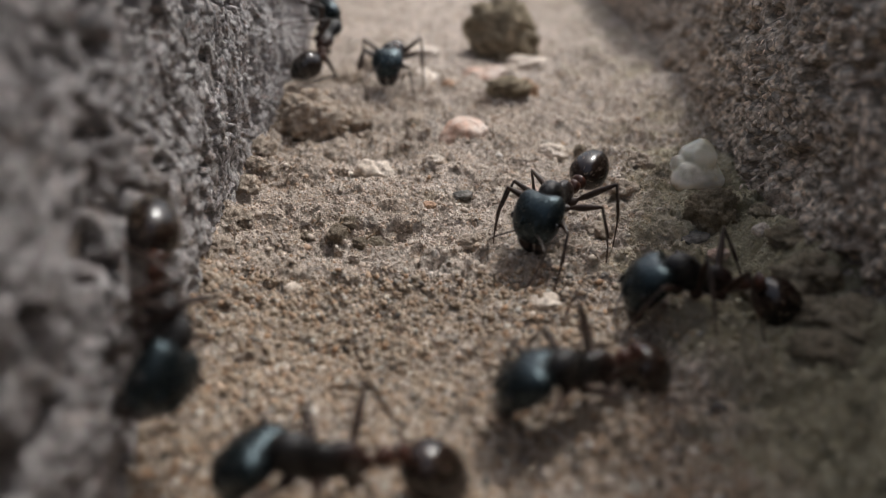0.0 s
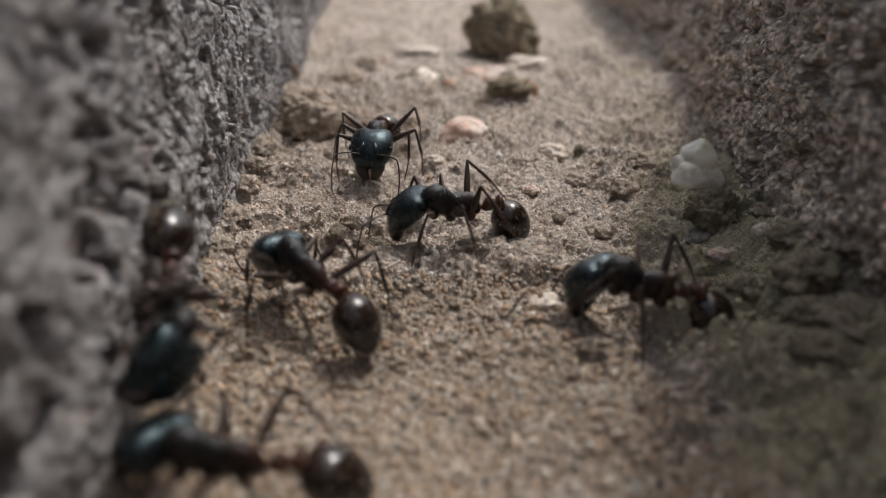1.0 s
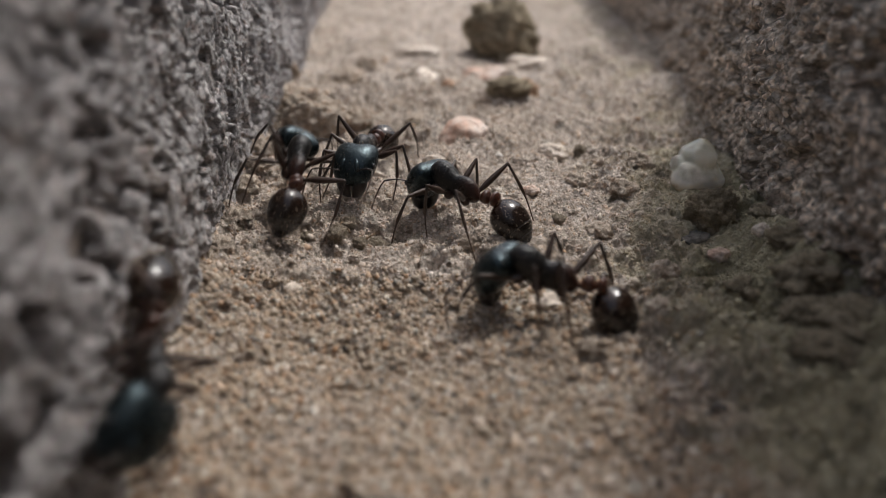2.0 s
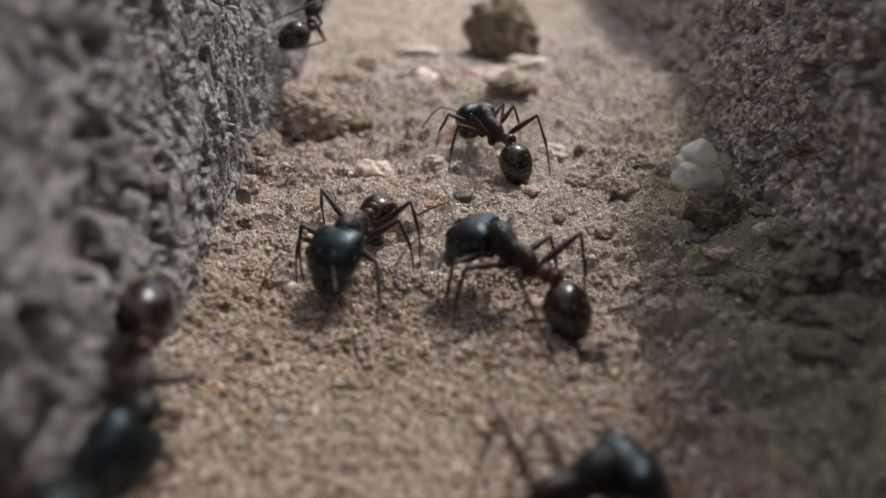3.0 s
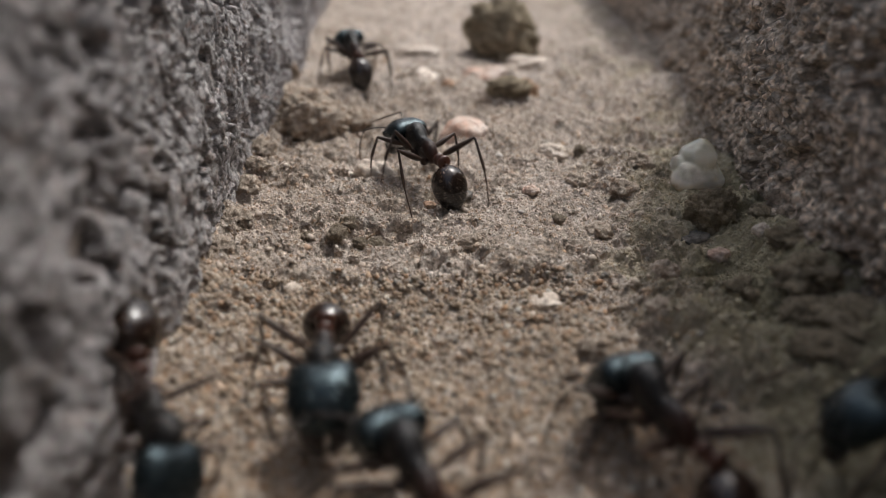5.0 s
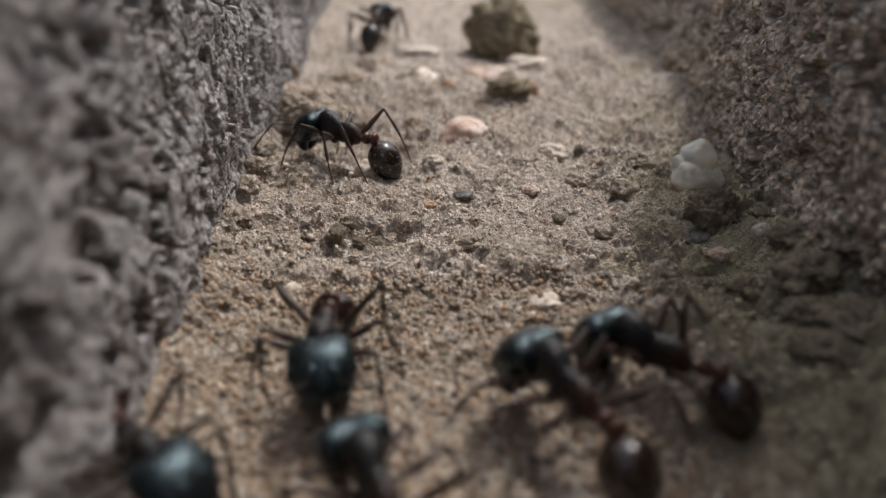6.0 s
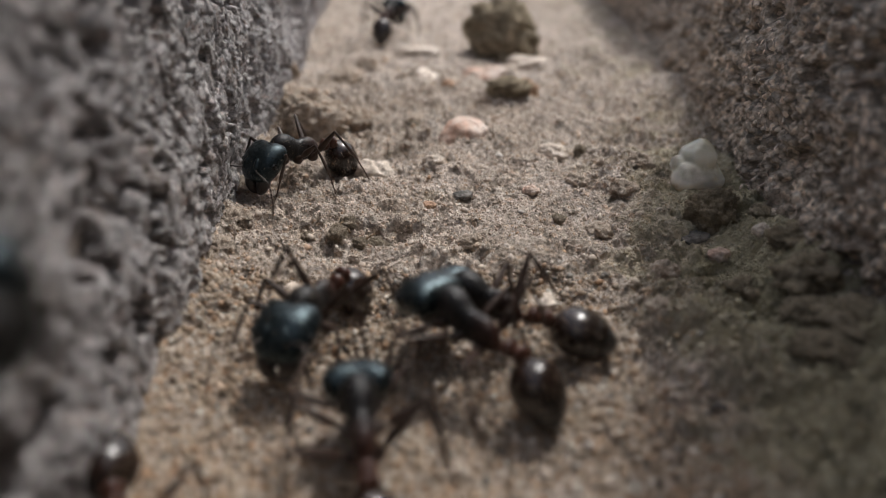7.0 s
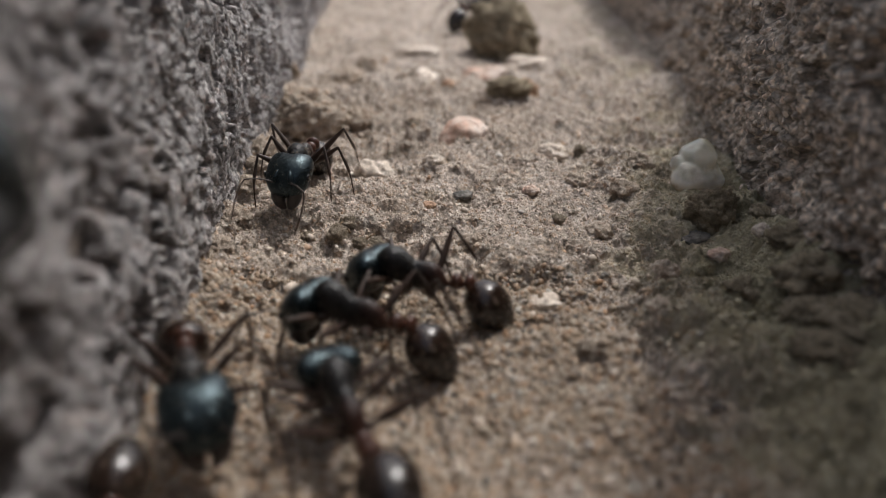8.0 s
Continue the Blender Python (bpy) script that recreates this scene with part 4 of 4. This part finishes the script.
def march(ant, size, body, turns=(), climb=((0, 0), (8, 0)), seed=0):
    """Key one ant: its way (t, x, y, z, heading), the turns of head and gaster, and six stepping legs."""
    rng = random.Random(seed)
    ants = []
    for t in TIMES:
        x, y, z, yaw = glide(body, t)
        c = float(glide(climb, t)[0])
        if c < 0.5:
            z += float(np.mean(floor_base(x + np.array([0, 2, -2, 0, 0]), y + np.array([0, 0, 0, 2, -2])))) * (1 - 2 * c)
        m = Matrix.Translation((x, y, z)) @ Matrix.Rotation(radians(90 * c), 4, "Y") @ Matrix.Rotation(radians(yaw), 4, "Z")
        ants.append((m, c))
    phase, last = [0.0], ants[0][0]
    for m, c in ants[1:]:
        turn = last.to_quaternion().rotation_difference(m.to_quaternion()).angle
        phase.append(phase[-1] + ((m.translation - last.translation).length + 2.2 * min(turn, math.tau - turn)) / (4.4 * size) + 0.004)
        last = m
    ant.scale = (size,) * 3
    walk(ant, [(t, scaled(m)) for t, (m, c) in zip(TIMES, ants)])
    slots = slots_of(ant)
    phase = np.array(phase)

    def print_at(p, foot):
        q = float(np.interp(p, phase, np.arange(81)))
        k = min(int(q), 79)
        a, b = (ants[k][0] @ (foot * size)), (ants[k + 1][0] @ (foot * size))
        w = a.lerp(b, q - k)
        c = ants[k][1]
        if c < 0.25:
            w.z = footing(w.x, w.y) + 0.06
        elif c > 0.75:
            w.x = float(left_wall(w.y)) + 0.55
        else:
            w.x = max(w.x, float(left_wall(w.y)) + 0.45)
            w.z = max(w.z, footing(w.x, w.y) + 0.06)
        return w

    for k, (side, hip, foot, thigh, shin) in enumerate(LEGS):
        hip = Vector((hip.x, hip.y * side, hip.z))
        rest = Vector((foot.x + rng.uniform(-0.3, 0.3), foot.y * side * rng.uniform(0.92, 1.08), 0))
        shift = (0.0 if (k // 2 + k % 2) % 2 == 0 else 0.5) + rng.uniform(-0.06, 0.06)
        leg_rows, shin_rows = [], []
        for i, t in enumerate(TIMES):
            p = phase[i] + shift
            n = math.floor(p)
            f = p - n
            here = print_at(n + 0.30 - shift, rest)
            if f > 0.6:
                s = (f - 0.6) / 0.4
                s = s * s * (3 - 2 * s)
                here = here.lerp(print_at(n + 1.30 - shift, rest), s)
                here = here + ants[i][0].to_3x3() @ Vector((0, 0, 1.0 * math.sin(math.pi * s)))
            local = (ants[i][0].inverted() @ here) / size
            one, two = limb(hip, local, thigh, shin, side)
            leg_rows.append((t, scaled(one)))
            shin_rows.append((t, scaled(two)))
        walk(slots["leg%d" % k], leg_rows)
        walk(slots["shin%d" % k], shin_rows)
    turns = turns or ((0, 0, 35, 0, 32), (8, 0, 35, 0, 32))
    head_rows, tail_rows = [], []
    for t in TIMES[::2]:
        hy, hp, gy, gp = (float(v) for v in glide(turns, t))
        sway = 2.5 * math.sin(2.1 * t + seed)
        head_rows.append((t, scaled(Matrix.Translation(NECK) @ pose(0, 0, 0, 0, hp + sway, hy))))
        tail_rows.append((t, scaled(Matrix.Translation(TAIL) @ pose(0, 0, 0, 0, -gp, gy))))
    walk(slots["head"], head_rows)
    walk(slots["gaster"], tail_rows)
    for side in (1, -1):
        rows = []
        for t in TIMES[::2]:
            a, b = math.sin(3.7 * t + seed * 1.3 + side), math.sin(5.1 * t + 2 * seed - side)
            rows.append((t, pose(1.96 * MM, side * 0.55 * MM, 0.50 * MM, 0, -14 + 18 * a + 9 * math.sin(seed * 5 + side), side * (4 + 20 * b + 14 * math.sin(seed * 3 - 2 * side)))))
        walk(slots["antenna%d" % side], rows)


first_ant = tagged(make_ant(), "black harvester ant with red-brown waist walking over sand", "ant", "ants in the gap")
colony = [first_ant] + [copy_thing(first_ant, Matrix()) for _ in range(10)]
for k, label in ((0, "black harvester ant climbing away along the grey block"), (3, "large black harvester ant heading up the grey block"),
                 (5, "black harvester ant clinging to the near grey block"), (6, "black harvester ant hanging head down on the grey block"),
                 (1, "black harvester ant with broad glossy head facing down the gap"), (10, "black harvester ant far off on pale soil")):
    tagged(colony[k], label)


def motions():
    # climbs away along the grey block at the start
    march(colony[0], 1.155,
          [(0.0, -14.2, 72.0, 5.6, 118.0), (0.3, -14.2, 72.6, 7.4, 122.1), (0.5, -14.2, 73.6, 8.5, 124.8), (0.8, -14.2, 73.4, 12.2, 147.3),
           (2.0, -15.9, 115.0, 19.0, 147.3), (8.0, -17.4, 150.0, 22.0, 120.0)],
          [(0, -5, 26, -3, 47), (0.3, 0, 30, -4, 47), (0.5, 0, 30, -3, 47), (0.8, 0, 30, 0, 43)],
          [(0, 1), (8, 1)], 1)
    # comes down the gap towards the lens
    march(colony[1], 1.1,
          [(0.0, -5.0, 73.2, 0.2, 267.2), (0.5, -5.1, 59.1, 0.1, 258.2), (1.0, -4.6, 51.3, 0.1, 266.1), (1.5, -4.5, 51.6, 0.1, 265.0),
           (1.7, -5.2, 50.8, 0.1, 258.4), (2.8, -4.6, 38.6, 0.1, 265.1), (3.0, -4.8, 36.9, 0.1, 255.2), (3.5, -5.7, 31.7, 0.1, 257.7),
           (4.0, -5.3, 29.4, -0.1, 284.7), (4.5, -4.3, 26.7, -0.2, 284.0), (4.7, -4.6, 25.9, -0.2, 277.0), (5.8, -5.4, 27.2, -0.3, 277.0),
           (6.0, -5.2, 27.8, -0.3, 272.0), (6.5, -4.8, 29.2, -0.3, 258.0), (7.0, -6.0, 30.2, -0.3, 250.0), (7.5, -8.7, 28.8, -0.3, 275.0),
           (8.0, -10.2, 24.7, -0.3, 291.8)],
          [(0, 0, 32, 0, 25), (0.5, -5, 30, 2, 30), (1.0, -2, 29, 1, 41), (1.5, -3, 28, 2, 39), (1.7, -4, 28, 2, 35),
           (2.8, -2, 28, 2, 29), (3.0, -6, 28, 3, 31), (3.5, -8, 31, 5, 2), (4.0, 2, 25, 0, 39), (4.5, 11, 19, -1, 49),
           (4.7, 1, 24, 1, 41), (5.8, 6, 18, 0, 64), (6.0, 10, 18, 1, 66), (6.5, 12, 20, 1, 68), (7.0, 4, 22, 1, 68),
           (7.5, 6, 20, 0, 66), (8.0, 3, 23, 2, 48)],
          [(0, 0), (8, 0)], 2)
    # wanders to the far end
    march(colony[2], 1.1,
          [(0.0, 6.6, 40.3, 0.3, 236.3), (0.5, 3.9, 37.3, 0.1, 220.0), (1.0, 0.5, 40.6, -0.2, 193.1), (1.5, 0.6, 43.1, -0.2, 151.2),
           (1.7, 0.4, 42.4, -0.2, 148.9), (2.8, 3.1, 50.8, 0.0, 119.7), (3.0, 3.4, 53.1, 0.1, 116.6), (3.5, 0.7, 57.3, 0.1, 133.8),
           (4.0, -4.4, 60.0, 0.2, 144.1), (4.5, -9.2, 69.5, 0.5, 128.4), (4.7, -9.1, 70.2, 0.5, 118.3), (5.8, -7.1, 88.6, 0.2, 83.6),
           (6.0, -7.5, 89.9, 0.1, 81.9), (6.5, -6.8, 86.2, 0.0, 77.0), (7.0, -6.2, 92.7, 0.0, 78.2), (7.5, -1.6, 97.9, 0.0, 68.4),
           (8.0, 4.3, 98.0, 0.0, 49.0)],
          [(0, -1, 50, 1, -15), (0.5, -2, 39, 1, 50), (1.0, -24, 39, 6, 65), (1.5, -16, 45, 3, 52), (1.7, -18, 49, 4, 45),
           (2.8, -12, 35, 2, 61), (3.0, -7, 33, 1, 63), (3.5, -5, 44, 1, 56), (4.0, -1, 38, 0, 62), (4.5, 1, 3, 0, 66),
           (4.7, 1, 12, -1, 66), (5.8, 0, 42, 0, 56), (6.0, 0, 42, 0, 57), (6.5, 2, 43, 0, 53), (7.0, 2, 42, 1, 56),
           (7.5, 2, 46, 2, 49), (8.0, 1, 47, 3, 51)],
          [(0, 0), (8, 0)], 3)
    # crosses the floor, then climbs the grey block
    march(colony[3], 1.08,
          [(0.0, 5.6, 24.8, -0.4, 209.6), (0.5, 0.3, 27.8, -0.2, 160.1), (1.0, -6.9, 32.7, 0.1, 136.0), (1.5, -8.2, 37.6, 0.6, 110.4),
           (1.7, -9.1, 38.7, 0.5, 100.4), (2.8, -13.8, 64.7, 8.2, 120.3), (3.0, -13.9, 66.6, 9.7, 129.6), (3.5, -13.9, 66.7, 13.6, 149.1),
           (5.0, -15.4, 105.0, 19.0, 140.0), (8.0, -16.5, 130.0, 21.0, 110.0)],
          [(0, -50, 36, 7, 63), (0.5, -32, 52, 9, 61), (1.0, -14, 39, 4, 54), (1.5, -6, 5, 2, 66), (1.7, -5, 25, 2, 66),
           (2.8, -12, 33, 0, 66), (3.0, -1, 42, -3, 61), (3.5, 0, 42, 0, 62)],
          [(0, 0), (1.7, 0.02), (2.5, 1), (8, 1)], 4)
    # crosses from the shade to the grey block and turns
    march(colony[4], 1.1,
          [(0.0, 12.3, 31.7, -0.2, 179.5), (0.5, 12.3, 32.1, -0.3, 171.8), (1.0, 9.5, 31.8, -0.4, 168.7), (1.5, 7.4, 32.0, -0.4, 164.9),
           (1.7, 6.1, 32.2, -0.3, 166.4), (2.8, 3.8, 33.5, 0.2, 130.1), (3.0, 3.5, 33.6, 0.4, 129.5), (3.5, 2.9, 33.9, 0.6, 128.7),
           (4.0, 3.3, 36.0, 0.5, 114.9), (4.5, 1.6, 41.4, 0.5, 112.6), (4.7, 0.6, 45.0, 0.4, 110.9), (5.8, -6.7, 51.7, 0.3, 155.3),
           (6.0, -7.3, 52.0, 0.0, 150.5), (6.5, -8.5, 51.2, -0.3, 187.6), (7.0, -9.9, 48.5, -0.3, 220.9), (7.5, -8.5, 49.2, -0.1, 253.1),
           (8.0, -9.2, 46.7, -0.1, 264.2)],
          [(0, -3, 47, 2, 49), (0.5, -30, 47, 2, 56), (1.0, -34, 45, 4, 70), (1.5, -38, 52, -1, 70), (1.7, -27, 54, -2, 70),
           (2.8, 22, 26, 2, 60), (3.0, 28, 26, 1, 61), (3.5, 34, 26, 1, 63), (4.0, 4, 22, 2, 65), (4.5, 14, 22, -1, 66),
           (4.7, 8, 22, 0, 66), (5.8, -1, 27, -1, 66), (6.0, -8, 37, -1, 63), (6.5, -50, 47, 0, 70), (7.0, 14, 31, 3, 70),
           (7.5, 11, 15, 1, 70), (8.0, -6, 30, 7, 66)],
          [(0, 0), (8, 0)], 5)
    # slips past under the lens, then clings to the grey block
    march(colony[5], 1.1,
          [(0.0, -4.3, 20.0, -0.4, 190.0), (0.5, -6.0, 20.8, -0.4, 180.3), (1.0, -8.0, 20.2, -0.3, 178.9), (1.5, -6.1, 16.4, -0.1, 226.6),
           (1.7, -6.3, 16.4, 0.0, 231.4), (2.2, -9.0, 12.5, 0.1, 200.0), (2.6, -10.6, 9.5, 0.3, 150.0), (2.9, -12.1, 9.0, 7.0, 90.0),
           (3.2, -12.1, 11.9, 11.9, 20), (3.4, -12.1, 12.1, 11.6, 10), (3.7, -12.1, 11.6, 10.8, 0), (4.4, -12.0, 8.7, 15.0, 40),
           (6.0, -12.0, 9.0, 15.8, 60), (6.6, -12.1, 10.2, 15.1, 70), (7.2, -12.1, 10.1, 14.8, 80), (8.0, -12.1, 11.0, 15.4, 120)],
          [(0, -32, 36, 8, 49), (0.5, -35, 27, 10, 56), (1.0, -49, 27, 18, 43), (1.5, -3, 30, 0, 42), (1.7, 0, 30, 0, 42)],
          [(0, 0), (2.2, 0.0), (2.9, 1), (8, 1)], 6)
    # hangs head down on the grey block, then steps off it
    march(colony[6], 1.04,
          [(0.0, -13.3, 24.0, 4.8, -59), (0.5, -13.3, 24.3, 4.4, -61), (1.0, -13.3, 24.9, 4.6, -68), (1.5, -13.3, 23.1, 4.4, -70),
           (1.7, -13.3, 22.7, 4.2, -71), (2.8, -13.3, 20.5, 4.0, -76), (3.0, -13.3, 20.6, 4.0, -76), (3.5, -13.3, 22.1, 3.8, -69),
           (4.0, -13.3, 21.8, 3.7, -60), (4.5, -13.3, 22.4, 2.5, -57), (4.7, -13.2, 21.7, 2.3, -58), (5.8, -10.5, 20.4, 0.2, -52.3),
           (6.0, -10.7, 20.3, 0.1, -48.8), (6.5, -10.8, 19.7, -0.0, -48.1), (7.0, -9.7, 16.1, 0.1, -62.0), (7.5, -10.4, 15.9, 0.1, -74.6),
           (8.0, -10.2, 15.1, 0.1, -77.9)],
          [(0, 4, 34, 0, 2), (1.0, 6, 34, 0, 6), (1.7, 5, 34, 0, 8), (3.0, 6, 34, 0, 8), (4.0, 5, 30, 0, 4), (4.7, 10, 30, -4, 6), (5.8, 20, 26, -6, -5), (6.0, 20, 23, -5, 10), (6.5, 23, 7, -2, 33), (7.0, 1, 30, 0, -5),
           (7.5, 0, 30, 0, -5), (8.0, 0, 30, 0, -5)],
          [(0, 0.72), (4.5, 0.70), (4.7, 0.66), (5.7, 0.05), (5.8, 0), (8, 0)], 7)
    # enters at the front, turns and follows the others
    march(colony[7], 1.1,
          [(0.0, -6.0, 8.0, 0.1, 10.0), (1.8, -4.0, 14.0, 0.1, 30.0), (2.8, 1.3, 18.7, 0.0, 9.8), (3.0, 4.3, 18.5, -0.1, 19.3),
           (3.5, 6.5, 20.3, -0.2, -2.9), (4.0, 5.4, 22.2, -0.2, 45.6), (4.2, 4.1, 20.8, -0.0, 77.4), (4.5, 3.0, 21.5, 0.1, 89.5),
           (4.7, 0.5, 19.4, 0.1, 110.7), (5.8, -2.1, 18.4, 0.0, 123.4), (6.0, -2.2, 18.5, 0.0, 117.2), (6.5, -2.8, 20.0, -0.0, 104.6),
           (7.0, -3.0, 21.7, -0.2, 100.0), (7.5, -3.0, 23.3, -0.3, 107.3), (8.0, -3.8, 23.1, -0.3, 114.9)],
          [(2.8, 1, 42, 0, 62), (3.0, 7, 51, 0, 62), (3.5, 17, 52, -4, 68), (4.0, 20, 54, -11, -6), (4.2, 1, 40, 0, 62),
           (4.5, -2, 36, 0, 62), (4.7, 0, 39, 0, 62), (5.8, 0, 54, 0, 62), (6.0, 0, 48, 0, 62), (6.5, 1, 44, 0, 62),
           (7.0, -4, 43, 1, 70), (7.5, 6, 41, -2, 61), (8.0, -4, 47, 3, 5)],
          [(0, 0), (8, 0)], 8)
    # enters from the shade and crosses
    march(colony[8], 1.1,
          [(0.0, 17.0, 2.0, 0.1, 100.0), (3.0, 16.0, 14.0, 0.1, 110.0), (4.0, 14.5, 15.5, 0.1, 151.3), (4.1, 13.8, 16.8, 0.1, 149.1),
           (4.2, 12.9, 18.0, 0.1, 146.1), (4.3, 11.6, 18.6, 0.1, 136.8), (4.5, 8.0, 20.1, 0.1, 102.7), (4.7, 8.2, 21.2, 0.1, 108.9),
           (5.8, 5.9, 23.0, 0.2, 123.0), (6.0, 4.7, 23.3, 0.3, 121.0), (6.5, 2.2, 24.2, 0.4, 134.0), (7.0, 1.1, 27.2, 0.5, 134.5),
           (7.5, -0.9, 29.2, 0.1, 139.5), (8.0, -4.2, 29.4, -0.2, 161.0)],
          [(4.0, 1, 43, 0, 62), (4.1, 0, 42, 0, 62), (4.2, -1, 42, 0, 62), (4.3, -1, 42, 0, 62), (4.5, -12, 45, 0, 62),
           (4.7, -10, 53, 0, 62), (5.8, -4, 42, 0, 62), (6.0, 4, 43, -3, 63), (6.5, 0, 38, -1, 59), (7.0, -7, 21, 1, 56),
           (7.5, -11, 52, 3, 59), (8.0, -18, 49, 7, 58)],
          [(0, 0), (8, 0)], 9)
    # follows along the shaded side
    march(colony[9], 1.1,
          [(0.0, 17.0, -12.0, 0.1, 95.0), (3.0, 17.5, 8.0, 0.1, 90.0), (4.6, 19.6, 20.4, 0.0, 170.0), (4.7, 19.1, 20.4, -0.1, 170.0),
           (5.8, 10.5, 23.8, -0.3, 149.1), (6.0, 8.7, 26.1, -0.4, 148.9), (6.5, 4.4, 28.4, -0.4, 165.9), (7.0, 2.0, 29.8, -0.1, 156.0),
           (7.5, 1.0, 31.6, 0.0, 154.0), (8.0, -1.5, 32.9, -0.2, 166.0)],
          [(4.6, 0, 42, 0, 62), (4.7, -2, 42, 0, 62), (5.8, -41, 46, 0, 70), (6.0, -29, 54, 3, 70), (6.5, -47, 43, 15, 66),
           (7.0, -27, 42, 13, 19), (7.5, -15, 21, 7, 9), (8.0, -27, 48, 13, 57)],
          [(0, 0), (8, 0)], 10)
    # shows far off at the end
    march(colony[10], 1.1,
          [(0.0, -12.0, 190.0, 0.1, -80.0), (6.0, -11.0, 165.0, 0.1, -80.0), (8.0, -8.5, 131.0, 0.1, -75.0)],
          (),
          [(0, 0), (8, 0)], 11)


motions()
